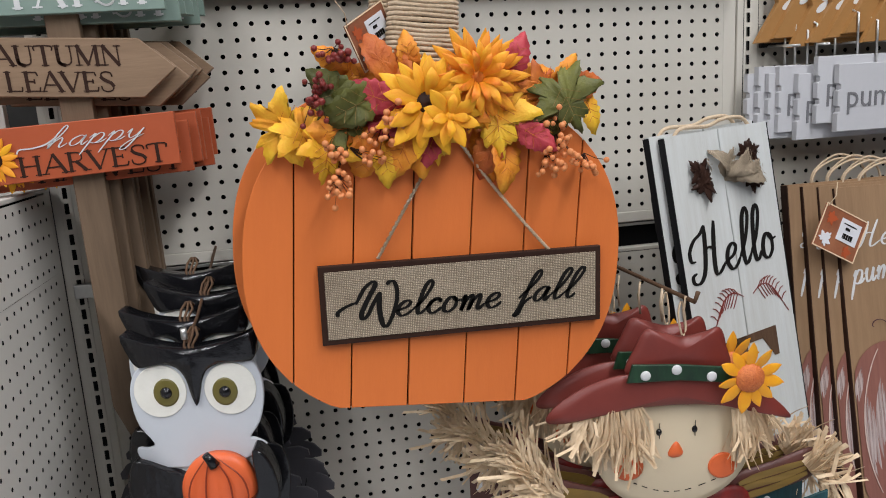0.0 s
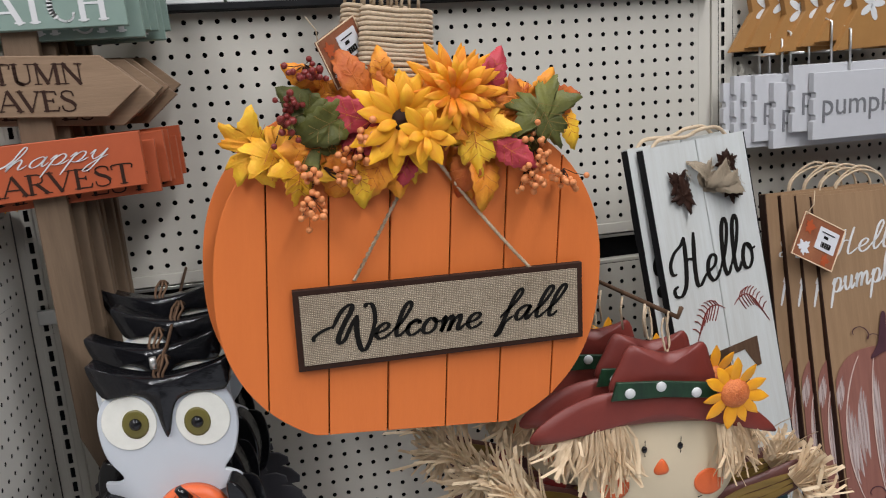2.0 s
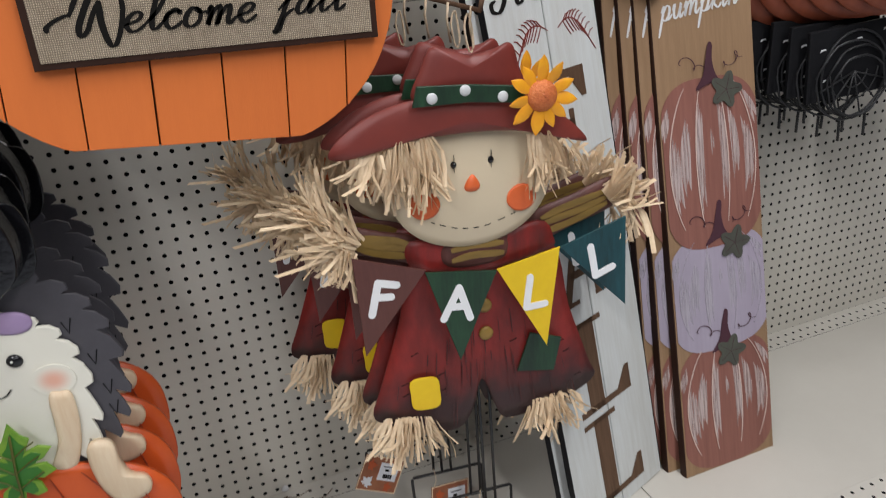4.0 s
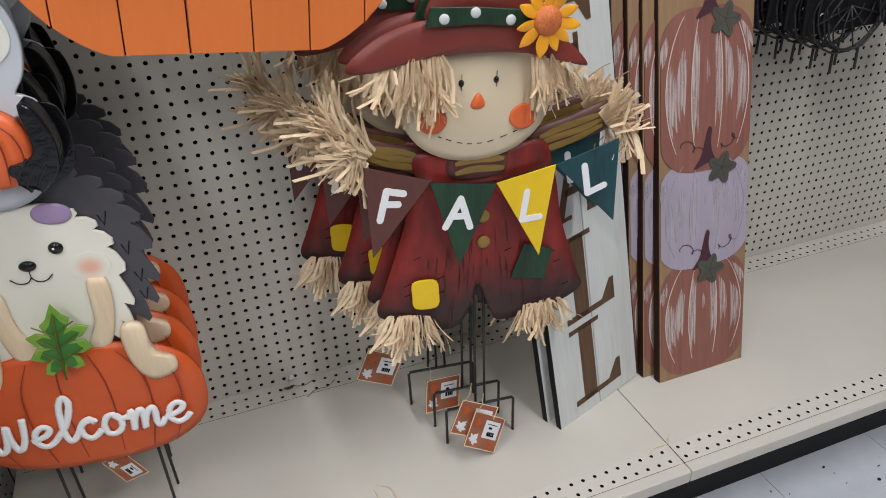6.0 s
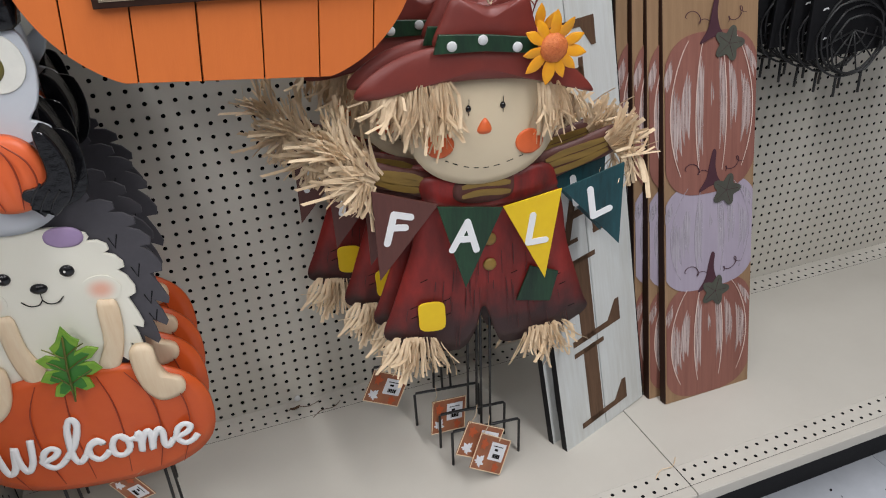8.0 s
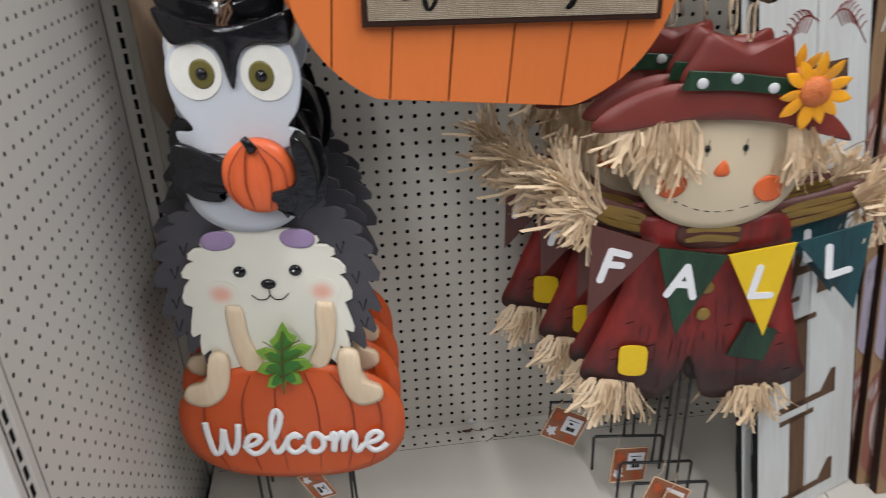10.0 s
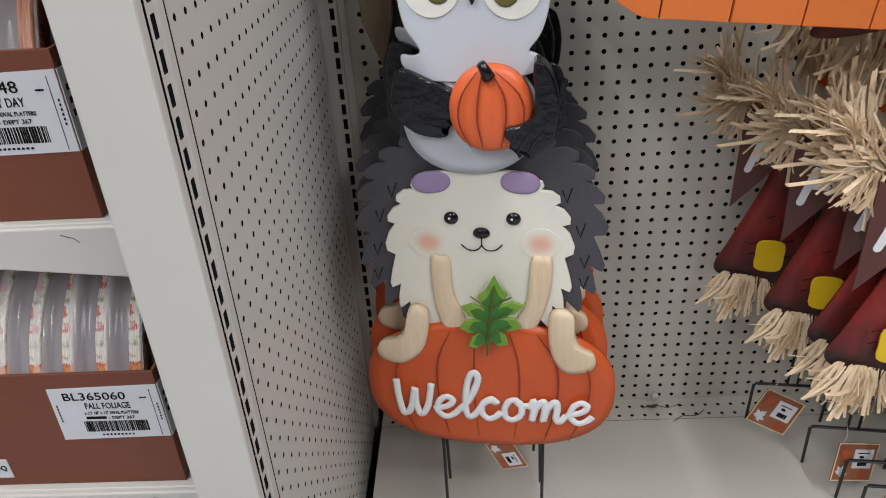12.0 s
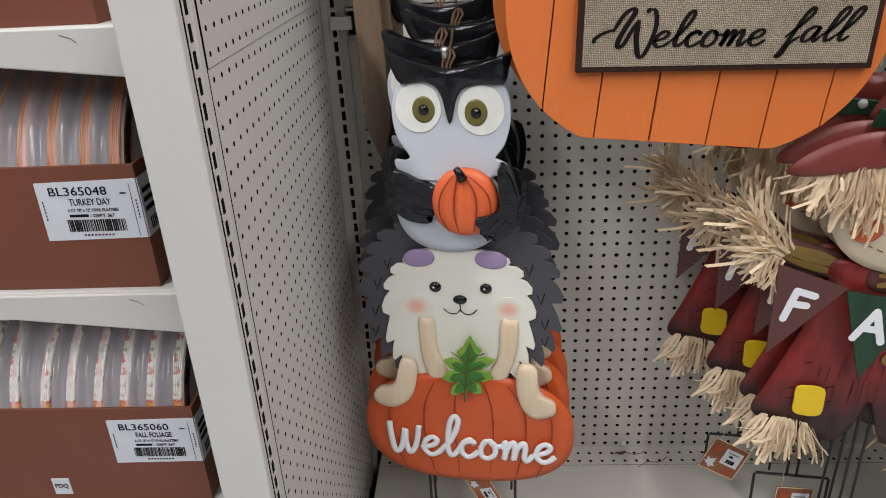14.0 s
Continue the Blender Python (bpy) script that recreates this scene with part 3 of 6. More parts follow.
def letters(name, text, x, z, size, material, parent, y, width=None, turn=0.0, spacing=1.0, bold=0.0, label="", facing=None):
    """Printed words in the built-in typeface, as a thin mesh."""
    cu = bpy.data.curves.new(name, "FONT")
    cu.body, cu.size, cu.align_x, cu.align_y = text, size, "CENTER", "CENTER"
    cu.space_character, cu.offset, cu.extrude, cu.resolution_u = spacing, bold, 0.0003, 3
    tmp = bpy.data.objects.new("t", cu)
    scene.collection.objects.link(tmp)
    bpy.context.view_layer.update()
    me = bpy.data.meshes.new_from_object(tmp.evaluated_get(bpy.context.evaluated_depsgraph_get()))
    bpy.data.objects.remove(tmp)
    bpy.data.curves.remove(cu)
    if width:
        span = max(v.co.x for v in me.vertices) - min(v.co.x for v in me.vertices)
        me.transform(Matrix.Diagonal((width / span, 1, 1, 1)))
    me.transform(facing or (pose(x, y, z) @ pose(0, 0, 0, 0, -turn) @ pose(0, 0, 0, 90)))
    me.name = name
    me.materials.clear()
    me.materials.append(M[material])
    ob = new(name, me)
    ob.parent = parent
    if label:
        tagged(ob, label)
    return ob


def perforated(name, cols, rows, pitch, hole, m, material, parent=None, deep=0.004, sides=8, square=None, cell=None):
    """A sheet of cells, each with one real hole; u and v run along local x and z. square: half sizes of a slot instead of a round hole."""
    pu, pv = cell or (pitch, pitch)
    ring = []
    for k in range(sides):
        a = 2 * math.pi * (k + 0.5) / sides
        ring.append((math.cos(a), math.sin(a)))
    sq = []
    for c, s in ring:
        f = 1 / max(abs(c), abs(s))
        sq.append((c * f * 0.5, s * f * 0.5))
    if square:
        hole_pts = [(math.copysign(1 if abs(a) > .4 else .8, a) * square[0], math.copysign(1 if abs(b) > .4 else .9, b) * square[1]) for a, b in sq]
    else:
        hole_pts = [(c * hole, s * hole) for c, s in ring]
    verts, faces, walls = [], [], []
    for i in range(cols):
        for j in range(rows):
            cx, cz, b = (i + 0.5) * pu, (j + 0.5) * pv, len(verts)
            verts += [(cx + a * pu, 0, cz + c * pv) for a, c in sq]
            verts += [(cx + a, 0, cz + c) for a, c in hole_pts]
            verts += [(cx + a, deep, cz + c) for a, c in hole_pts]
            for k in range(sides):
                q = (k + 1) % sides
                faces.append((b + k, b + q, b + sides + q, b + sides + k))
                faces.append((b + sides + k, b + sides + q, b + 2 * sides + q, b + 2 * sides + k))
                walls += [0, 1]
            for k in range(sides):
                q = (k + 1) % sides
                (a0, c0), (a1, c1) = sq[k], sq[q]
                if abs(abs(a0) - 0.5) < 1e-6 and abs(abs(c1) - 0.5) < 1e-6 and abs(a0 - a1) > 1e-6 and abs(c0 - c1) > 1e-6:
                    verts.append((cx + a0 * pu, 0, cz + c1 * pv))
                    faces.append((b + k, len(verts) - 1, b + q))
                    walls.append(0)
                elif abs(abs(c0) - 0.5) < 1e-6 and abs(abs(a1) - 0.5) < 1e-6 and abs(a0 - a1) > 1e-6 and abs(c0 - c1) > 1e-6:
                    verts.append((cx + a1 * pu, 0, cz + c0 * pv))
                    faces.append((b + k, len(verts) - 1, b + q))
                    walls.append(0)
    ob = link_mesh(name, verts, faces, material, parent)
    # hole walls coloured near-black, so shade is painted into every hole
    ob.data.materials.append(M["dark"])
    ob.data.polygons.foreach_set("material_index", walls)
    bm = bmesh.new()
    bm.from_mesh(ob.data)
    bmesh.ops.remove_doubles(bm, verts=bm.verts[:], dist=1e-5)
    bm.to_mesh(ob.data)
    bm.free()
    ob.matrix_basis = m
    return ob


def hang_tag(m, label, with_leaf=True):
    """A swing tag of printed card with a white price sticker and a pale leaf."""
    t = thing("price_tag", m, label, "tag", "price tags")
    slab("card", [(-.03, -.025), (.03, -.025), (.03, .025), (-.03, .025)], "tag", t, 0, 0.0012, 0.0004)
    slab("sticker", [(-.004, -.008), (.024, -.008), (.024, .017), (-.004, .017)], "paper", t, -0.0008, 0.0007, label="white price sticker")
    bm = bmesh.new()
    for k in range(9):
        box_bm(.003 + .0016 * k, .0038 + .0016 * k + .0005 * (k % 2), -0.0014, -0.0008, -.0045, .0015, 0, bm)
    box_bm(.004, .01, -0.0014, -0.0008, .0055, .0085, 0, bm)
    box_bm(.0, .018, -0.0014, -0.0008, .0115, .0125, 0, bm)
    part("print", bm, "ink", t)
    slab("leaf_print", maple(0.0105, -.018, -.014, 0.6), "paper", t, -0.0008, 0.0007)
    for q, lx, lz in ((.009, -.019, .011), (.008, .014, -.017)):
        slab("leaf_print", maple(q, lx, lz, 1.4), "rust", t, -0.0006, 0.0005)
    for x0, x1, z0, z1 in ((-.03, .03, .0238, .025), (-.03, .03, -.025, -.0238), (-.03, -.0288, -.0236, .0236), (.0288, .03, -.0236, .0236)):
        slab("card_border", [(x0, z0), (x1, z0), (x1, z1), (x0, z1)], "paw", t, -0.0006, 0.0005)
    tube("string", [(-.027, 0, .022), (-.024, -.002, .035), (-.027, 0, .05)], 0.0006, "jute", t, 4)
    return t


def maple(size, cx=0.0, cz=0.0, turn=0.0):
    """The outline of a five-pointed leaf, its stem at the bottom."""
    out = []
    rad = [(180, .12), (150, .55), (135, .45), (118, .8), (100, .5), (88, .62), (70, .98), (52, .62), (38, .55), (22, .85), (10, .8), (0, 1.15)]
    full = rad + [(-a, r) for a, r in reversed(rad[1:-1])]
    n = len(full)
    for i, (a, r) in enumerate(full):
        a2, r2 = full[(i + 1) % n]
        if a2 > a:
            a2 -= 360
        for t, bump in ((0, 0), (0.34, 0.045), (0.67, -0.03)):
            b = math.radians(a + (a2 - a) * t) + turn
            q = r + (r2 - r) * t + bump
            out.append((cx + size * q * math.sin(b), cz + size * q * math.cos(b)))
    return out


# ---- structure ----
IN = 0.0254
DK = 0.18
fl = tagged(box("floor", -3.2, 4.5, -6.2, 0.4, -0.05, -0.003, "joint"), "dark joints under the pale vinyl floor tiles, and unseen bare floor beyond", "floor", kind="structure")
# added shell round the room, out of view; low tones keep fill light down
tagged(box("ceiling", -3.2, 4.5, -6.2, 0.4, 3.4, 3.45, "ceil", bevel=0), "unseen ceiling added to close the room, kept dim", "ceiling", kind="structure")
for nm, a in (("wall_north", (-3.2, 4.5, 0.1, 0.15, 0, 3.4)), ("wall_south", (-3.2, 4.5, -6.25, -6.2, 0, 3.4)), ("wall_west", (-3.25, -3.2, -6.2, 0.1, 0, 3.4)), ("wall_east", (4.5, 4.55, -6.2, 0.1, 0, 3.4))):
    tagged(box(nm, *a, "far_wall", bevel=0), "unseen plain wall added to close the room, kept dark", "wall", kind="structure")

for x, watts in ((-1.0, 118), (1.45, 122)):
    lamp = thing("ceiling_light", pose(x, -2.7, 3.3), "long white fluorescent strip light on the ceiling", "light", "ceiling lights")
    box("housing", -0.09, 0.09, -2.5, 2.5, 0.03, 0.09, "ceil", lamp)
    box("diffuser", -0.07, 0.07, -2.45, 2.45, 0.0, 0.03, "lamp", lamp)
    ld = bpy.data.lights.new("strip_light", "AREA")
    ld.shape, ld.size, ld.size_y, ld.energy, ld.color = "RECTANGLE", 0.14, 4.9, watts, (0.97, 0.97, 1.0)
    lo = new("strip_light", ld)
    lo.location = (x, -2.7, 3.295)

# back of the gondola: two bays of perforated panels between slotted uprights
wall_l = thing("pegboard_wall", pose(0, 0, 0), "cream enamelled pegboard back of a shelving bay, rows of round holes", "pegboard", kind="structure")
PX = 0.143 - 5.5 * IN


def bay(x0, cols, low_rows, low_z, up_rows, up_z, wall):
    lo = perforated("panel", cols, low_rows, IN, 0.0041, pose(x0, 0, low_z), "panel", wall)
    up = perforated("panel", cols, up_rows, IN, 0.0041, pose(x0, -0.002, up_z), "panel", wall)
    x1 = x0 + cols * IN
    box("panel_edge", x0, x1, -0.004, 0.02, up_z - 0.02, up_z - 0.0005, "panel", wall, 0.0015)
    box("panel_edge", x0, x1, 0.0, 0.02, low_z + low_rows * IN + 0.0005, low_z + low_rows * IN + 0.008, "panel", wall, 0.0015)
    box("rail", x0, x1, -0.002, 0.01, up_z - 0.028, up_z - 0.0225, "steel", wall, 0.0008)
    box("panel_margin", x1 + 0.0002, x1 + 0.0255, -0.0018, 0.02, up_z, up_z + up_rows * IN, "panel", wall, 0.001)
    box("panel_margin", x1 + 0.0002, x1 + 0.0255, 0.0002, 0.02, low_z, low_z + low_rows * IN, "panel", wall, 0.001)
    # dark sheet added behind the holes in place of shade
    box("shade_backing", x0 - 0.01, x1 + 0.01, 0.03, 0.05, DK - 0.02, up_z + up_rows * IN, "dark", wall, 0)


bay(PX, 46, 37, 0.507 - 13.5 * IN + 0.012, 32, 1.2866 - 4.5 * IN + 0.022, wall_l)
wall_r = thing("pegboard_wall", pose(0, 0, 0), "cream enamelled pegboard back of the next shelving bay", "pegboard", kind="structure")
bay(1.2192 + 0.0254, 46, 52, 0.507 - 14 * IN + 0.012, 18, 1.526, wall_r)
for x in (0.0, 1.2192, 2.4384):
    up = thing("upright", pose(x, 0, 0), "slotted cream steel upright between two shelving bays", "upright", "slotted uprights", "structure")
    s = perforated("slotted_face", 1, 78, IN, 0.004, pose(-0.0085, -0.008, DK), "panel", up, deep=0.006, square=(0.0036, 0.0088), cell=(0.017, IN))
    box("flange", -0.0215, -0.0088, -0.007, 0.02, 0.0, 2.16, "panel", up, 0.001)
    box("flange", 0.0088, 0.0215, -0.007, 0.02, 0.0, 2.16, "panel", up, 0.001)
    # dark strip behind the slots, shade put in as colour
    box("channel", -0.0085, 0.0085, 0.01, 0.02, 0.0, 2.16, "dark", up, 0)

# base deck: sheet steel shelves with two rows of holes at the back and at the front


def deck(x0, x1):
    d = thing("base_deck", pose(0, 0, 0), "cream steel base shelf with perforated rows along its edges", "shelf", "base shelves", "structure")
    cols = int((x1 - x0) / IN)
    pad = ((x1 - x0) - cols * IN) / 2
    for y in (-0.012, -0.500):
        o = perforated("hole_rows", cols, 2, IN, 0.0038, pose(0, 0, 0), "deck", d, deep=0.01)
        o.matrix_basis = pose(x0 + pad, y - 2 * IN, DK) @ pose(0, 0, 0, 90) @ Matrix.Diagonal((1, -1, -1, 1))
    for y0, y1 in ((-0.0117, -0.0005), (-0.4997, -0.0628 - 0.0003), (-0.572, -0.5511)):
        box("sheet", x0 + 0.0005, x1 - 0.0005, y0, y1, DK - 0.006, DK, "deck", d, 0.0012)
    for xa, xb in ((x0 + 0.0005, x0 + pad), (x1 - pad, x1 - 0.0005)):
        if xb - xa > 0.001:
            for y in (-0.012, -0.5):
                box("sheet", xa, xb, y - 2 * IN, y, DK - 0.006, DK, "deck", d, 0)
    # dark sheet under the deck holes, standing in for the shade below
    box("shade_fill", x0 + 0.002, x1 - 0.002, -0.555, 0, DK - 0.03, DK - 0.014, "dark", d, 0)
    box("front_lip", x0 + 0.0005, x1 - 0.0005, -0.574, -0.566, DK - 0.03, DK - 0.0015, "deck", d, 0.002)
    return d


deck(0.005, 1.2187)
deck(1.2197, 2.44)
kick = tagged(box("kick_plate", -0.01, 2.44, -0.512, -0.497, 0, DK - 0.031, "black", None, 0.001), "black kick plate under the base shelf", "kick plate", kind="structure")

# the low shelving unit that stands end-on: a pegboard side, a front post, shelves
DX = -0.018
side = thing("shelf_unit_side", pose(0, 0, 0), "cream pegboard side panel of a low shelving unit", "shelf unit", kind="structure")
turn = Matrix(((0, -1, 0, DX), (1, 0, 0, 0), (0, 0, 1, 0), (0, 0, 0, 1)))
perforated("panel", 22, 46, IN, 0.0033, Matrix.Translation((0, -0.604, 0.018)) @ turn, "panel2", side)
perforated("panel", 22, 5, IN, 0.0033, Matrix.Translation((0.001, -0.604, 1.1873)) @ turn, "panel2", side)
box("panel_rim", DX - 0.012, DX - 0.0005, -0.617, -0.6045, 0.0, 1.32, "panel2", side, 0.001)
box("panel_rim", DX - 0.012, DX - 0.0005, -0.0448, -0.02, 0.0, 1.32, "panel2", side, 0.001)
box("panel_top", DX - 0.03, DX + 0.001, -0.60, -0.02, 1.3168, 1.324, "panel2", side, 0.002)
# added dark sheet, gives the side panel's holes their shade
box("shade_backing", DX - 0.03, DX - 0.012, -0.60, -0.03, 0.0, 1.315, "dark", side, 0)
post = thing("unit_post", pose(0, 0, 0), "broad cream steel front post with a row of slots", "post", kind="structure")
perforated("slotted_face", 1, 51, IN, 0.003, Matrix.Translation((0.0, -0.640, 0.02)) @ turn, "panel2", post, deep=0.005, square=(0.0042, 0.0088), cell=(0.018, IN))
box("face", DX - 0.063, DX - 0.0005, -0.655, -0.640, 0.0, 1.33, "panel2", post, 0.003)
box("edge", DX - 0.062, DX + 0.0012, -0.6218, -0.6172, 0.0, 1.33, "panel2", post, 0.001)
# dark block in the hollow post, shade painted behind its slots
box("shade_fill", DX - 0.05, DX - 0.008, -0.639, -0.623, 0.0, 1.32, "dark", post, 0)
unit_back = tagged(box("unit_back", -1.25, -0.05, -0.06, -0.045, 0.0, 1.6, "panel2", None, 0.001), "cream back panel of the low shelving unit", "panel", kind="structure")
tagged(box("unit_end", -1.27, -1.251, -0.6, -0.045, 0.0, 1.6, "panel2", None, 0.001), "cream end panel of the low shelving unit", "panel", kind="structure")


def unit_shelf(z, lip):
    s = thing("shelf", pose(0, 0, z), "cream steel shelf of the low unit with a deep front lip", "shelf", "unit shelves", "structure")
    box("shelf_board", -1.245, DX - 0.035, -0.5305, -0.065, -0.02, 0.0, "panel2", s, 0.003)
    # the lip is deepest at its end bracket and shallower along the run
    out = [(-1.245, 0.0), (DX - 0.036, 0.0), (DX - 0.036, -lip - 0.006), (-0.13, -lip - 0.004), (-0.36, -lip + 0.021), (-1.245, -lip + 0.021)]
    slab("front_lip", out, "panel2", s, -0.538, 0.007, 0.0022)
    box("lip_return", -1.24, DX - 0.037, -0.5305, -0.512, -0.0245, -0.0205, "panel2", s, 0.001)
    for x in (-0.1, -0.2, -0.42, -0.7):
        tube("scratch", [(x, -0.5384, -0.008), (x + 0.012, -0.5384, -0.012), (x + 0.017, -0.5384, -0.017)], 0.0004, "wood_dark", s, 4)
    return s


for z, lip in ((1.2255, 0.053), (0.896, 0.057), (0.53, 0.055), (0.15, 0.055)):
    unit_shelf(z, lip)


# ---- boxes of platters on the low unit ----
def platter_box(x1, z, h, rim, code, words, seed):
    random.seed(seed)
    w, d = 0.46, 0.43
    b = thing("platter_box", pose(x1, -0.52, z), "brown open carton of decorated oval platters on a shelf", "box", "platter boxes")
    for nm, a in (("front_panel", (-w, 0, 0, 0.004, 0, h)), ("side_panel", (-0.004, 0, 0.0045, d, 0, h)), ("side_panel", (-w, -w + 0.004, 0.0045, d, 0, h)), ("back_panel", (-w, 0, d + 0.0005, d + 0.004, 0, h)), ("bottom_panel", (-w + 0.005, -0.005, 0.005, d, 0.001, 0.005))):
        box(nm, *a, "carton", b, 0.001)
    n = 11
    for k in range(n):
        x = -0.03 - k * (w - 0.06) / (n - 1)
        pl = link_ring(x, d * 0.5, 0.095, 0.21, 0.2, rim, b)
        pl.rotation_euler = (0, radians(random.uniform(-2, 3)), 0)
    fv, ff = [], []
    cols = 4 * (n - 1) + 1
    for k in range(cols):
        x = -0.016 - k * (w - 0.032) / (cols - 1)
        dip = -0.004 + (0.012 if k % 4 == 0 else 0.002 * math.sin(k * 2.7))
        for q in range(19):
            g = math.pi * q / 18
            fv.append((x, d * 0.5 - (0.206 + dip) * math.cos(g), 0.095 + (0.197 + dip) * math.sin(g)))
    for k in range(cols - 1):
        for q in range(18):
            g = k * 19 + q
            ff.append((g, g + 1, g + 20, g + 19))
    film = link_mesh("plastic_film", fv, ff, "film", b, "cloudy clear film over the platters", smooth=True)
    film.visible_shadow = False
    slab("label", [(-.13, h - .098), (-.001, h - .096), (-.001, h - .018), (-.129, h - .021)], "paper", b, -0.001, 0.0009, label="white printed shipping label")
    box("label_fold", 0.0002, 0.001, 0.0, 0.05, h - .096, h - .018, "paper", b, 0)
    letters("code", code, -.0765, h - .033, 0.0155, "ink", b, -0.0016, 0.073)
    letters("product", words, -.064, h - .047, 0.0125, "ink", b, -0.0016, 0.053)
    letters("contents", '6 CT 18" x 12" OVAL PLATTERS', -.062, h - .0575, 0.006, "ink", b, -0.0016, 0.064)
    bm = bmesh.new()
    box_bm(-.094, -.07, -0.0016, -0.001, h - .0665, h - .063, 0, bm)
    part("maker_bar", bm, "ink", b)
    letters("department", "- DEPT 367", -.052, h - .065, 0.006, "ink", b, -0.0016, 0.031)
    bm = bmesh.new()
    x = -.099
    while x < -.024:
        ww = random.choice((.0006, .0012, .0018))
        box_bm(x, x + ww, -0.0016, -0.001, h - .086, h - .07, 0, bm)
        x += ww + random.choice((.0006, .0012))
    for k in range(9):
        box_bm(-.082 + .0045 * k, -.0795 + .0045 * k, -0.0016, -0.001, h - .092, h - .09, 0, bm)
    part("barcode", bm, "ink", b)
    bm = bmesh.new()
    box_bm(-.0105, -.0101, -0.0016, -0.001, h - .094, h - .024, 0, bm)
    part("divider_line", bm, "ink", b)
    bm = bmesh.new()
    for x in (-.006, -.1245):
        side = bmesh.new()
        for k in range(6):
            box_bm(x, x + .0015, -0.0016, -0.001, h - .07 + .0045 * k, h - .0675 + .0045 * k, 0, side)
        part("side_print", side, "ink", b)
    box_bm(-.024, -.016, -0.0016, -0.001, h - .037, h - .0355, 0, bm)
    part("corner_print", bm, "ink", b)
    bm = bmesh.new()
    for k in range(7):
        box_bm(0.001, 0.0016, 0.012 + 0.005 * k, 0.0145 + 0.005 * k, h - .09, h - .074, 0, bm)
    for k in range(3):
        box_bm(0.001, 0.0016, 0.006, 0.046, h - .04 - .012 * k, h - .034 - .012 * k, 0, bm)
    part("fold_print", bm, "ink", b)
    return b


def link_ring(x, y, z, a, c, rim, parent):
    """A pack of thin oval platters on edge: grooved patterned rims round a glazed well."""
    pts = [(x, y + p[0], max(z - .088, z + p[1])) for p in oval(0, 0, a, c, 48)]
    v, f = [], []
    n = len(pts)
    prof = [(-.009, .86)]
    for k in range(5):
        prof += [(-.0095 + .0038 * k, .985), (-.0083 + .0038 * k, 1.0), (-.0067 + .0038 * k, 1.0)]
    prof += [(.0095, .985), (.009, .86)]
    for dx, q in prof:
        for p in pts:
            v.append((dx * .72, (p[1] - y) * q, (p[2] - z) * q))
    rows = len(prof)
    for k in range(rows):
        for i in range(n):
            j = (i + 1) % n
            f.append((k * n + i, k * n + j, ((k + 1) % rows) * n + j, ((k + 1) % rows) * n + i))
    ob = link_mesh("platter", v, f, rim, parent, smooth=True)
    ob.location = (x, y, z)
    bm = bmesh.new()
    w = [(0.0, (p[1] - y) * 0.88, (p[2] - z) * 0.905) for p in pts]
    vs = [bm.verts.new(q) for q in w]
    bm.faces.new(vs)
    r = bmesh.ops.extrude_face_region(bm, geom=bm.faces[:])
    for e in r["geom"]:
        if isinstance(e, bmesh.types.BMVert):
            e.co.x -= 0.003
    part("well", bm, "platter", ob)
    return ob


platter_box(-0.163, 0.8965, 0.167, "rim_copper", "BL365048", "TURKEY DAY", 3)
pb = platter_box(-0.163, 0.5305, 0.172, "rim_floral", "BL365060", "FALL FOLIAGE", 5)
slab("sticker", [(-.241, .014), (-.214, .014), (-.214, .044), (-.241, .044)], "paper", pb, -0.001, 0.0009)
letters("sticker_print", "PDQ", -.2275, .03, 0.011, "ink", pb, -0.0016, 0.02)
platter_box(-0.163, 1.2255, 0.167, "rim_copper", "BL365048", "TURKEY DAY", 8)


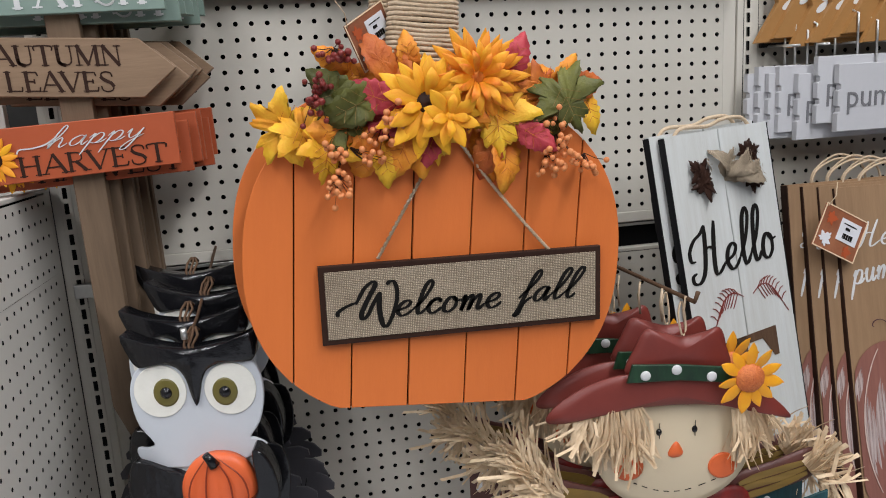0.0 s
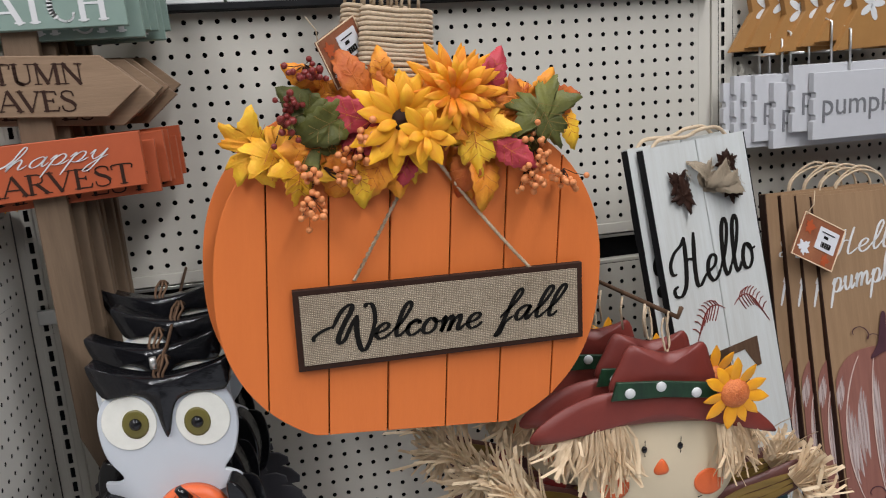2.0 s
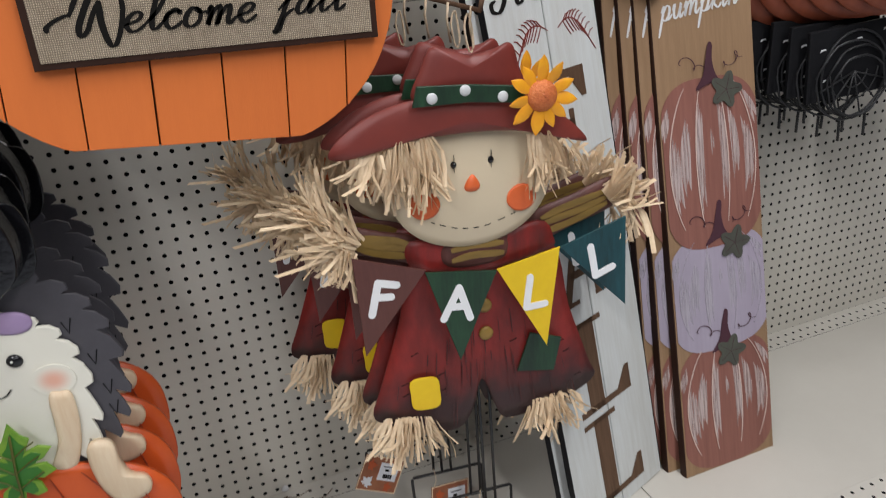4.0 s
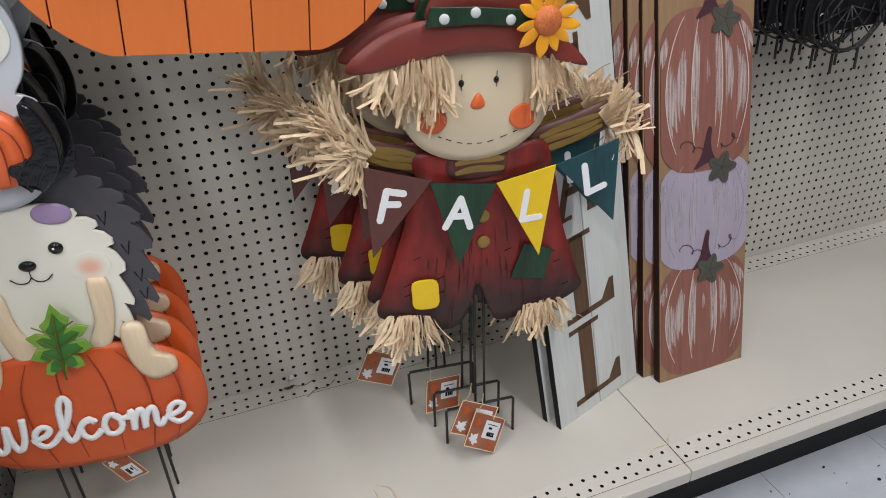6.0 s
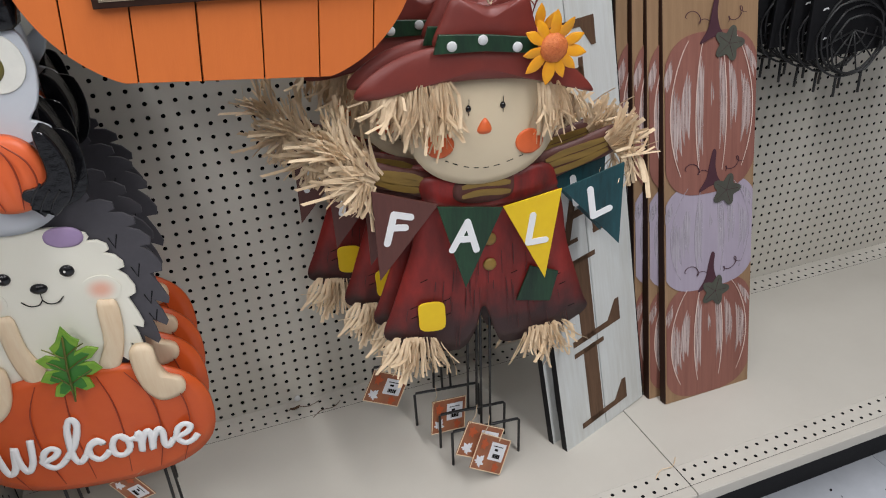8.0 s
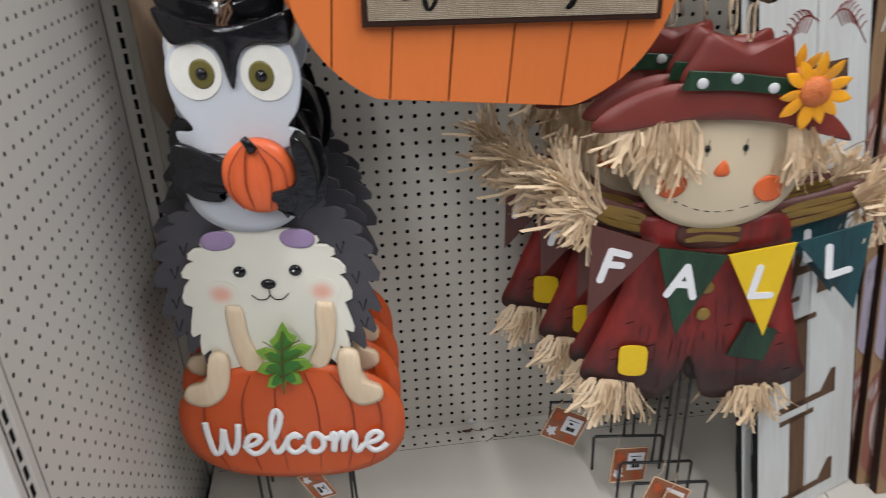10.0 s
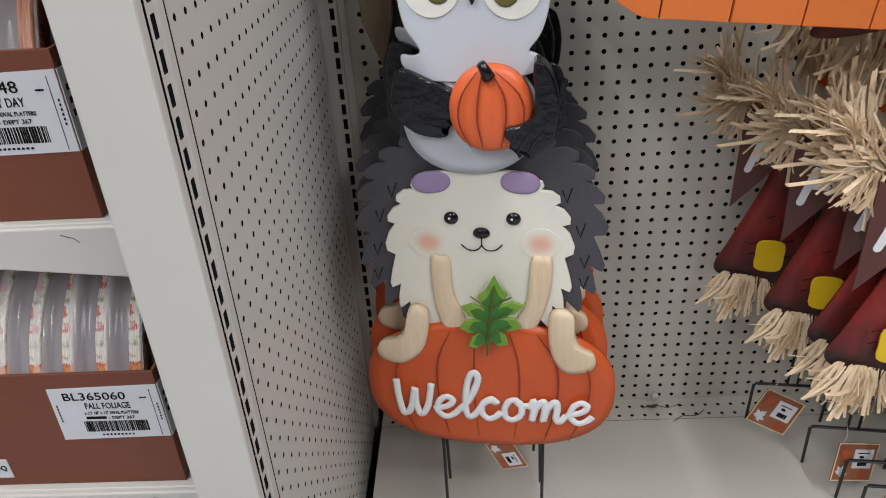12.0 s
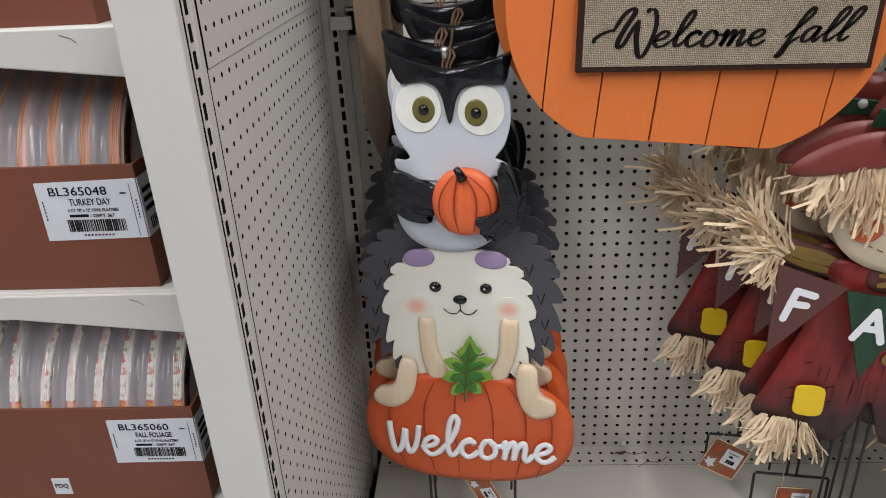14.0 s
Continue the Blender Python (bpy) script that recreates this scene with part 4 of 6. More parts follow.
# ---- round pumpkin sign ----
def leaf_part(parent, x, z, y, size, turn, kind, material, cup=0.25, tilt=(0, 0)):
    """A silk leaf: a thin cut sheet, folded along its midrib and curled at the tip."""
    if kind == "maple":
        out = [(p[0], p[1] - .4 * size) for p in maple(size)]
    else:
        out = [(size * 0.34 * math.sin(math.pi * t) ** 0.8 * (1 + 0.17 * ((t * 16) % 2 - .5)), size * (t * 1.5 - 0.75)) for t in [i / 16 for i in range(17)]]
        out += [(-p[0], p[1]) for p in reversed(out[1:-1])]
    n = len(out)
    v, f = [], []
    for s in (1.0, 0.66, 0.33):
        for p in out:
            px, pz = p[0] * s, p[1] * s
            v.append((px, -cup * abs(px) + cup * 1.6 * (pz * pz) / size - (0.004 if abs(px) < size * 0.08 else 0) + random.uniform(-.02, .02) * size, pz))
    v.append((0, 0.0, 0))
    for k in range(2):
        for i in range(n):
            j = (i + 1) % n
            f.append((k * n + i, k * n + j, (k + 1) * n + j, (k + 1) * n + i))
    for i in range(n):
        f.append((2 * n + i, 2 * n + (i + 1) % n, 3 * n))
    ob = link_mesh("leaf", v, f, material, parent, smooth=True)
    so = ob.modifiers.new("thickness", "SOLIDIFY")
    so.thickness = 0.0006
    ob.matrix_basis = pose(x, y, z) @ pose(0, 0, 0, tilt[0], 0, tilt[1]) @ pose(0, 0, 0, 0, turn)
    v2, f2 = [], []
    tube_data([(0, -0.0014 + cup * .5 * size, -size * 0.6), (0, -0.0042, -size * .1), (0, -0.002 + cup * .2 * size, size * 0.4)], 0.0005, 4, v2, f2)
    for i in range(4):
        z0 = size * (-.42 + .22 * i)
        reach = size * (.24, .3, .26, .16)[i] * (1.0 if kind == "oval" else 1.5)
        for a in (-1, 1):
            tube_data([(0, -.004, z0), (a * reach * .5, -.0012 - cup * reach * .5, z0 + reach * .4), (a * reach, -.0012 - cup * reach, z0 + reach * .75)], .00035, 3, v2, f2)
    link_mesh("midrib", v2, f2, {"leaf_dark": "olive", "brown": "brown", "burlap": "burlap", "wood_dark": "wood_dark"}.get(material, "leaf_rust"), ob)
    return ob


PETALS = {}


def petal_mesh(length, width, material, lift):
    key = (length, width, material, lift)
    if key not in PETALS:
        v, f = [], []
        rows = 6
        for i in range(rows + 1):
            t = i / rows
            w = width * (math.sin(math.pi * min(1, 0.12 + t * 0.88)) ** 0.7) * (0.55 + 0.45 * t if t < 0.6 else 0.82)
            w = max(w, width * 0.06)
            for s in (-1, -0.5, 0, 0.5, 1):
                v.append((s * w * 0.5, -lift * math.sin(t * 2.2) * length - (0.03 * width if s == 0 else (0.07 * width if abs(s) == 0.5 else 0)), t * length))
        for i in range(rows):
            for k in range(4):
                a = i * 5 + k
                f.append((a, a + 1, a + 6, a + 5))
        me = bpy.data.meshes.new("petal")
        me.from_pydata(v, [], f)
        me.polygons.foreach_set("use_smooth", [True] * len(me.polygons))
        me.materials.append(M[material])
        PETALS[key] = me
    return PETALS[key]


def flower(parent, x, y, z, layers, core, core_mat, name="flower"):
    """A flower head whose petals are single sheets round a domed centre."""
    v, f = [], []
    rings = 5
    for k in range(rings + 1):
        a = k / rings * math.pi / 2
        for i in range(14):
            b = 2 * math.pi * i / 14
            v.append((core * math.cos(a) * math.cos(b), -core * 0.6 * math.sin(a) + random.uniform(-.04, .04) * core, core * math.cos(a) * math.sin(b)))
    for k in range(rings):
        for i in range(14):
            j = (i + 1) % 14
            f.append((k * 14 + i, k * 14 + j, (k + 1) * 14 + j, (k + 1) * 14 + i))
    c = link_mesh(name, v, f, core_mat, parent, smooth=True)
    c.location = (x, y, z)
    for count, length, width, lift, yy, material in layers:
        me = petal_mesh(length, width, material, lift)
        for i in range(count):
            ob = new("petal", me)
            ob.parent = c
            a = 360 * (i + random.uniform(-.18, .18)) / count + yy * 3000
            ob.matrix_basis = pose(0, yy, 0) @ pose(0, 0, 0, 0, a) @ pose(0, 0, core * 0.55, random.uniform(-7, 9), 0, random.uniform(-14, 14)) @ Matrix.Scale(random.uniform(.88, 1.08), 4)
    return c


BERRY = {}


def berries(parent, x, y, z, spread, count, material, seed):
    """A sprig of thin stalks, each ending in one round berry."""
    random.seed(seed)
    if material not in BERRY:
        bm = bmesh.new()
        bmesh.ops.create_icosphere(bm, subdivisions=2, radius=1.0)
        me = bpy.data.meshes.new("berry")
        bm.to_mesh(me)
        bm.free()
        me.polygons.foreach_set("use_smooth", [True] * len(me.polygons))
        me.materials.append(M[material])
        BERRY[material] = me
    spots = [Vector((random.gauss(0, spread[0]), -random.uniform(0.0, 0.018), random.gauss(0, spread[1]))) for _ in range(count)]
    v, f = [], []
    for q in spots:
        tube_data([(0, 0.012, 0.012), q * 0.5 + Vector((0, 0.006, 0.004)), q], 0.0005, 4, v, f)
    sprig = link_mesh("berry_sprig", v, f, "brown", parent)
    sprig.location = (x, y, z)
    for q in spots:
        o = new("berry", BERRY[material])
        o.parent = sprig
        o.matrix_basis = Matrix.Translation(q) @ Matrix.Scale(random.uniform(0.0034, 0.0046), 4)
    return sprig


def pumpkin_outline(n=120):
    pts = [(-0.006 + p[0], max(0.013, 0.213 + p[1])) for p in oval(0, 0, 0.252, 0.222, n, 2.35)]
    return pts


def clip_poly(pts, x0, x1):
    """The part of an outline between two upright lines."""
    def cut(ps, inside, x):
        out = []
        for a, b in zip(ps, ps[1:] + ps[:1]):
            if inside(a[0]):
                out.append(a)
            if inside(a[0]) != inside(b[0]):
                t = (x - a[0]) / (b[0] - a[0])
                out.append((x, a[1] + t * (b[1] - a[1])))
        return out
    return cut(cut(pts, lambda q: q >= x0, x0), lambda q: q <= x1, x1)


def pumpkin_sign(m, full, label):
    random.seed(11)
    s = thing("pumpkin_sign", m, label, "sign", "round pumpkin signs")
    out = pumpkin_outline()
    slab("backing_board", [(p[0] * 0.997, 0.213 + (p[1] - 0.213) * 0.997) for p in out], "plank_back", s, 0.0042, 0.014)
    cuts = [-0.3, -0.195, -0.120, -0.044, 0.0345, 0.108, 0.1825, 0.3]
    for a, b in zip(cuts, cuts[1:]):
        slab("plank", clip_poly(out, a + 0.0009, b - 0.0009), "orange", s, 0.0, 0.004, 0.0008)
    # stem block wound with rope
    slab("stem", [(-.078, .43), (.006, .43), (.0, .545), (-.072, .545)], "plank_back", s, 0.002, 0.02)
    v, f = [], []
    for k in range(19):
        z = .44 + k * .0058
        x0, x1 = -.085 + k * .0003, .008 - k * .0003
        loop = [(x0, .012, z), (x0, -.002, z), (x0 + .006, -.006, z + .0008), ((x0 + x1) / 2, -.0075, z + .0014 * math.sin(k)), (x1 - .006, -.006, z + .0005), (x1, -.002, z), (x1, .012, z), (x1 - .006, .026, z), (x0 + .006, .026, z), (x0, .012, z)]
        tube_data(loop, .0031, 6, v, f)
    link_mesh("rope_winding", v, f, "jute", s, "jute rope wound round the stem", smooth=True)
    v, f = [], []
    for k in range(7):
        x = -.078 + k * .011
        tube_data([(x, .0, .545), (x + .003 * math.sin(k * 2), -.004 + .002 * (k % 3), .57), (x + .004, .03, .64), (x + .006, .2, .665)], .0021, 5, v, f)
    link_mesh("hanging_cord", v, f, "jute", s, smooth=True)
    if not full:
        return s
    # swinging plaque
    T = 4.3
    pm = pose(0.0276, -0.012, 0.1695, 0, -T)
    frame_ob = part("plaque", slab_bm([(-.19, -.052), (.19, -.052), (.19, .052), (-.19, .052)], 0.0, 0.009, 0.001), "brown", s, "burlap plaque in a dark brown frame")
    frame_ob.matrix_basis = pm
    slab("burlap", [(-.1825, -.0445), (.1825, -.0445), (.1825, .0445), (-.1825, .0445)], "burlap", frame_ob, -0.0012, 0.001, 0.0003)
    script("lettering", "w", -.168, -.018, .02, "ink", frame_ob, -0.0022, 0.34, 0.0, 0.0)
    script("lettering", "elcome", -.097, -.02, .0195, "ink", frame_ob, -0.0022, 0.3, 0.0, 0.25, stretch=1.5)
    script("lettering", "fall", .07, -.0165, .0185, "ink", frame_ob, -0.0022, 0.3, 0.0, 0.3, stretch=1.62)
    for x0, x1 in ((-.01, -.089), (.01, .144)):
        pts = [(x0, -.006, .372), ((x0 + x1) / 2 - .002, -.008, .292), (x1, -.0075, .218 if x0 < 0 else .227)]
        v, f = [], []
        for ph in (0, math.pi):
            line = []
            for i in range(61):
                t = i / 60
                p = Vector(pts[0]) * (1 - t) ** 2 + Vector(pts[1]) * 2 * t * (1 - t) + Vector(pts[2]) * t * t
                line.append(p + Vector((math.cos(t * 120 + ph), math.sin(t * 120 + ph), 0)) * .0014)
            tube_data(line, .0018, 5, v, f)
        link_mesh("plaque_cord", v, f, "jute", s, "twisted jute cord", smooth=True)
    # garland of silk leaves, flowers and berries
    G = [
        (-.207, .39, .047, 75, "maple", "leaf_yellow"), (-.19, .372, .04, 150, "maple", "leaf_yellow"), (-.165, .352, .04, 185, "maple", "leaf_yellow"),
        (-.15, .43, .055, -55, "oval", "leaf_dark"), (-.128, .418, .06, -120, "oval", "leaf_dark"), (-.138, .4, .045, 95, "maple", "leaf_dark"), (-.155, .468, .038, -65, "oval", "leaf_orange"),
        (-.15, .388, .052, -100, "oval", "leaf_orange"), (-.118, .385, .055, -110, "oval", "leaf_yellow"), (-.105, .428, .052, -75, "oval", "leaf_pink"), (-.082, .402, .05, -115, "oval", "leaf_pink"),
        (-.115, .36, .05, 190, "oval", "leaf_orange"), (-.066, .368, .055, 205, "oval", "leaf_orange"), (-.045, .37, .05, 170, "oval", "leaf_orange"), (-.09, .352, .042, 170, "oval", "leaf_yellow"),
        (-.02, .375, .036, 175, "maple", "leaf_yellow"), (-.075, .463, .045, -40, "oval", "leaf_rust"), (-.1, .472, .05, -30, "oval", "leaf_rust"), (-.12, .452, .04, -80, "oval", "leaf_orange"),
        (-.062, .48, .036, -15, "oval", "leaf_orange"), (-.03, .372, .04, 200, "oval", "leaf_pink"), (-.07, .438, .04, -60, "oval", "leaf_rust"),
        (.058, .4, .055, 170, "maple", "leaf_yellow"), (.095, .412, .05, 115, "maple", "leaf_yellow"), (.07, .36, .055, 180, "oval", "leaf_orange"), (.045, .362, .045, 160, "oval", "leaf_orange"),
        (.05, .37, .05, 195, "oval", "leaf_rust"), (.102, .39, .045, 120, "oval", "leaf_pink"), (.077, .482, .042, 20, "oval", "leaf_pink"), (.1, .46, .045, 70, "oval", "leaf_orange"), (.11, .44, .042, 100, "oval", "leaf_yellow"),
        (.13, .452, .04, 50, "maple", "leaf_rust"), (.15, .428, .048, 150, "maple", "leaf_dark"), (.168, .452, .05, 75, "oval", "leaf_rust"), (.145, .462, .042, 30, "oval", "leaf_orange"), (.188, .425, .042, 160, "oval", "leaf_yellow"),
        (.132, .412, .045, 200, "oval", "leaf_dark"), (.02, .44, .045, 60, "maple", "leaf_orange"), (-.02, .45, .045, -30, "maple", "leaf_orange"), (.085, .43, .045, 60, "oval", "leaf_orange"),
    ]
    for i, (x, z, size, turn, kind, material) in enumerate(G):
        leaf_part(s, x * .96 + .002, z - .008, -.008 - .007 * ((i * 7) % 5) / 2 - (.012 if material in ("leaf_pink", "leaf_dark") else 0), size * 1.15, turn, kind, material, random.uniform(.1, .4), (random.uniform(-18, 14), random.uniform(-22, 22)))
    flower(s, -.036, -.036, .416, [(13, .058, .026, .08, .006, "petal"), (12, .047, .025, .2, .001, "petal"), (4, .03, .02, .5, -.004, "petal")], .014, "brown")
    flower(s, .026, -.03, .449, [(18, .06, .02, .06, .008, "petal2"), (15, .049, .018, .22, .003, "petal2"), (12, .038, .016, .45, -.003, "petal"), (8, .026, .013, .8, -.008, "petal2")], .012, "leaf_orange")
    flower(s, -.01, -.05, .4, [(8, .036, .022, .12, .003, "petal"), (4, .022, .016, .45, -.001, "petal")], .006, "petal")
    for i in range(10):
        leaf_part(s, .004 + .011 * math.sin(i * 2.4), .395 + .011 * math.cos(i * 2.4), -.028 - .002 * i, .012, i * 100, "oval", "berry_red" if i % 3 else "leaf_rust", .3)
    for bx, bz, sp, ct, mt, sd in ((-.09, .385, (.013, .014), 22, "berry", 1), (-.135, .352, (.02, .008), 20, "berry", 2), (-.148, .318, (.008, .015), 22, "berry", 3), (.142, .378, (.012, .02), 30, "berry", 4), (.13, .35, (.012, .01), 18, "berry", 5), (.185, .352, (.016, .006), 16, "berry", 6), (-.175, .425, (.01, .018), 26, "berry_red", 7), (-.155, .468, (.015, .008), 18, "berry_red", 8)):
        berries(s, bx * .96, -.03, bz - .004, (sp[0] * .85, sp[1] * .85), ct, mt, sd)
    return s


PK = pose(0.53, -0.352, 1.0, 0, 5.6, 0)
pumpkin_sign(PK, True, "orange plank pumpkin sign with silk flower garland and hanging burlap plaque")
pumpkin_sign(pose(0.515, -0.29, 1.013, 0, 5.6, 0), False, "orange plank pumpkin sign hanging behind another one")
t = hang_tag(pose(0.478, -0.36, 1.5, 0, -28, 38) @ Matrix.Scale(1.2, 4), "rust-red swing tag on the pumpkin sign's stem")


# ---- stacked owl, hedgehog and pumpkin stake ----
def spiky_sym(cx, cz, a, b, teeth, depth, lean, power=2.2):
    """A toothed oval, the teeth of both halves pointing outwards and up."""
    half = []
    for i in range(teeth):
        for fr, r, up in ((0.0, 0.96, 0), (0.16, 1 + depth * .8, -lean), (0.3, 1 + depth, -lean * .6), (0.6, 1 + depth * .35, 0)):
            t = math.radians(-84 + 168 * (i + fr) / teeth)
            c, s = math.cos(t), math.sin(t)
            half.append((r * a * abs(c) ** (2 / power), cz + r * b * math.copysign(abs(s) ** (2 / power), s) + up))
    return [(cx + p[0], p[1]) for p in half] + [(cx - p[0], p[1]) for p in reversed(half)]


def soft(points, per=4):
    return [(p.x, p.y) for p in round_curve(points, per)]


def owl_stake(m, label):
    o = thing("owl_stake", m, label, "yard stake", "owl and hedgehog stakes")
    for x in (-.073, .088):
        tube("stake_rod", [(x, .004, .26), (x, .004, .0)], .0027, "wire", o, 6)
    # hedgehog: a quilled plate behind a toothed ivory plate
    slab("quill_back", spiky_sym(-.003, .558, .158, .15, 12, .085, .011, 2.5), "quill", o, .0, .003, .001, "dark grey serrated hedgehog quills")
    for x, z in ((-.118, .621), (-.138, .583), (-.146, .531), (-.149, .49), (.112, .616), (.131, .565), (.138, .517), (.138, .484)):
        a = 1 if x > 0 else -1
        tube("quill_mark", [(x - .005, -.0008, z + .008), (x + .001 * a, -.001, z - .009), (x + .007, -.0008, z + .012)], .0009, "black", o, 4)
    slab("body", spiky_sym(-.004, .527, .121, .126, 10, .07, .008, 2.7), "hog", o, -.0075, .005, .0015, "ivory hedgehog face and belly with a toothed edge")
    for x, tilt in ((-.063, .1), (.053, -.1)):
        pillow("ear", oval(x, .638, .0255, .0155, 32, 2.2, tilt), "lilac", o, -.009, .0025)
    for x in (-.039, .044):
        pillow("eye", oval(x, .586, .0098, .0092, 20), "gloss_black", o, -.0094, .004)
        pillow("eye_glint", oval(x - .002, .5875, .0018, .0018, 10), "eye_white", o, -.0136, .0006, .0004)
    pillow("nose", oval(.001, .564, .0115, .0082, 20), "gloss_black", o, -.0095, .0045)
    v, f = [], []
    tube_data([(.001, -.0098, .557), (.001, -.0098, .545)], .0007, 5, v, f)
    for a in (-1, 1):
        tube_data(round_curve([(.001, -.0098, .546), (.001 + a * .007, -.0098, .5385), (.001 + a * .019, -.0098, .539), (.001 + a * .028, -.0096, .547)], 5, False), .0009, 5, v, f)
    link_mesh("mouth", v, f, "ink", o)
    for x in (-.072, .08):
        slab("cheek", oval(x, .549, .027, .023, 24), "blush", o, -.0091, .0012)
    # pumpkin seat
    pillow("pumpkin", oval(.006, .302, .186, .117, 64, 2.5), "pk_orange", o, -.012, .008, .006, label="orange pressed pumpkin", lobes=5, ridge=.002, rings=9)
    v, f = [], []
    for x in (-.128, -.07, -.018, .045, .098, .14):
        tube_data(round_curve([(.004 + x * .75, -.017, .405), (.004 + x * 1.03, -.0215, .355), (.004 + x * 1.06, -.0222, .285), (.004 + x * .88, -.017, .205)], 5, False), .0013, 5, v, f, taper=lambda t: .4 + .6 * math.sin(math.pi * t))
    link_mesh("pumpkin_creases", v, f, "pk_rib", o)
    script("lettering", "Velcome", -.138, .25, .0395, "white_gloss", o, -.0245, raised=.0058, lean=.05, label="raised white Welcome lettering", stretch=1.24, slope=.0)
    for pts in ([(-.07, .523), (-.057, .528), (-.044, .522), (-.041, .47), (-.024, .418), (-.036, .402), (-.056, .408), (-.068, .45)], [(.068, .526), (.082, .531), (.096, .524), (.093, .47), (.078, .42), (.058, .405), (.044, .418), (.062, .46)]):
        pillow("arm", soft(pts), "paw", o, -.012, .004)
    for pts in ([(-.106, .444), (-.091, .45), (-.078, .437), (-.082, .395), (-.096, .366), (-.124, .348), (-.152, .356), (-.158, .374), (-.146, .388), (-.126, .394), (-.112, .415)], [(.094, .44), (.11, .45), (.127, .441), (.13, .41), (.138, .389), (.157, .376), (.16, .358), (.148, .346), (.122, .342), (.104, .36), (.094, .395)]):
        pillow("foot", soft(pts), "paw", o, -.022, .005, .01)
    lf = [(0, -.066), (.004, -.04), (.018, -.05), (.03, -.046), (.025, -.03), (.012, -.02), (.03, -.024), (.046, -.016), (.036, -.002), (.016, .0), (.034, .006), (.046, .02), (.03, .026), (.014, .02), (.022, .038), (.012, .046), (0, .066)]
    lf = lf + [(-p[0] * .92, p[1] - .005) for p in reversed(lf[1:-1])]
    leafy = lambda q, c: [(.012 + p[0] * q + .1 * p[1], c + p[1] * (q * .5 + .52)) for p in lf]
    slab("oak_leaf", leafy(.98, .445), "leaf_green", o, -.034, .004, .0012, "bright green painted oak leaf")
    slab("leaf_shade", leafy(.68, .442), "leaf_mid", o, -.0346, .003, .0006)
    v, f = [], []
    tube_data([(.006, -.036, .38), (.011, -.0385, .44), (.018, -.0355, .495)], .0016, 5, v, f)
    for a in (-1, 1):
        for z in (.412, .437, .46):
            tube_data([(.009 + .1 * (z - .44), -.0372, z), (.012 + a * .016, -.0364, z + .013), (.014 + a * .028, -.0355, z + .02)], .001, 4, v, f)
    link_mesh("leaf_vein", v, f, "leaf_dark", o)
    # owl
    slab("owl_back", soft([(-.06, .8), (-.098, .785), (-.112, .74), (-.095, .7), (0, .675), (.088, .69), (.108, .735), (.1, .785), (.07, .8), (.08, .86), (.066, .93), (0, .94), (-.066, .93), (-.078, .86)]), "gloss_black", o, -.008, .004, .001)
    pillow("belly", oval(-.008, .728, .084, .075, 40, 2.2), "owl_white", o, -.014, .004, .006)
    wing_l = [(-.088, .792), (-.1, .768), (-.1, .738), (-.076, .713), (-.046, .706), (-.034, .71), (-.04, .716), (-.028, .722), (-.033, .73), (-.024, .738), (-.024, .762), (-.05, .776)]
    slab("wing", soft(wing_l), "gloss_black", o, -.029, .014, .0022)
    v, f = [], []
    for z in (.722, .732):
        tube_data([(-.062, -.0293, z + .004), (-.046, -.0293, z), (-.034, -.0293, z - .002)], .0013, 5, v, f)
    link_mesh("feather_ridges", v, f, "black", o)
    wing_r = [(.07, .803), (.088, .795), (.1, .755), (.094, .715), (.075, .695), (.066, .689), (.062, .697), (.054, .69), (.049, .699), (.042, .702), (.043, .71), (.036, .718), (.039, .728), (.06, .733), (.072, .75)]
    slab("wing", soft(wing_r), "gloss_black", o, -.055, .03, .0026)
    v, f = [], []
    for x, z in ((.044, .713), (.052, .703), (.064, .701)):
        tube_data([(x + .018, -.0556, z + .024), (x + .006, -.0558, z + .008), (x, -.0553, z - .004)], .0015, 5, v, f)
    link_mesh("feather_ridges", v, f, "gloss_black", o)
    pillow("small_pumpkin", oval(.02, .747, .049, .052, 40, 2.1), "pk_light", o, -.042, .008, .012, label="small orange pumpkin held in the wings", lobes=5, ridge=.003, rings=8)
    v, f = [], []
    for x in (-.032, -.013, .016, .034):
        tube_data(round_curve([(.016 + x * .3, -.049, .794), (.02 + x * 1.0, -.054, .768), (.02 + x * 1.15, -.0545, .735), (.02 + x * .75, -.048, .702)], 4, False), .0013, 5, v, f, taper=lambda t: .4 + .6 * math.sin(math.pi * t))
    link_mesh("small_creases", v, f, "pk_rib", o)
    tube("small_stem", [(.019, -.05, .787), (.016, -.052, .795), (.011, -.055, .805)], .0078, "gloss_black", o, 6, taper=lambda t: 1.05 - .35 * t)
    head = [(-.066, .922), (-.083, .9), (-.086, .87), (-.08, .838), (-.064, .812), (-.072, .805), (-.087, .806), (-.083, .79), (-.058, .776), (-.013, .773), (.04, .776), (.07, .784), (.084, .796), (.07, .806), (.064, .81), (.078, .83), (.087, .865), (.085, .9), (.07, .922), (.02, .93), (-.02, .93)]
    slab("head", soft(head, 3), "owl_white", o, -.0205, .006, .0016)
    for x, z, ix, iz in ((-.046, .885, -.038, .883), (.045, .881, .038, .878)):
        slab("eye_disc", oval(x, z, .034, .0365, 32), "eye_white", o, -.0225, .003, .0008)
        pillow("iris", oval(ix, iz, .0165, .0195, 24), "iris", o, -.0232, .0012)
        pillow("pupil", oval(ix, iz, .0078, .0082, 18), "gloss_black", o, -.0244, .005)
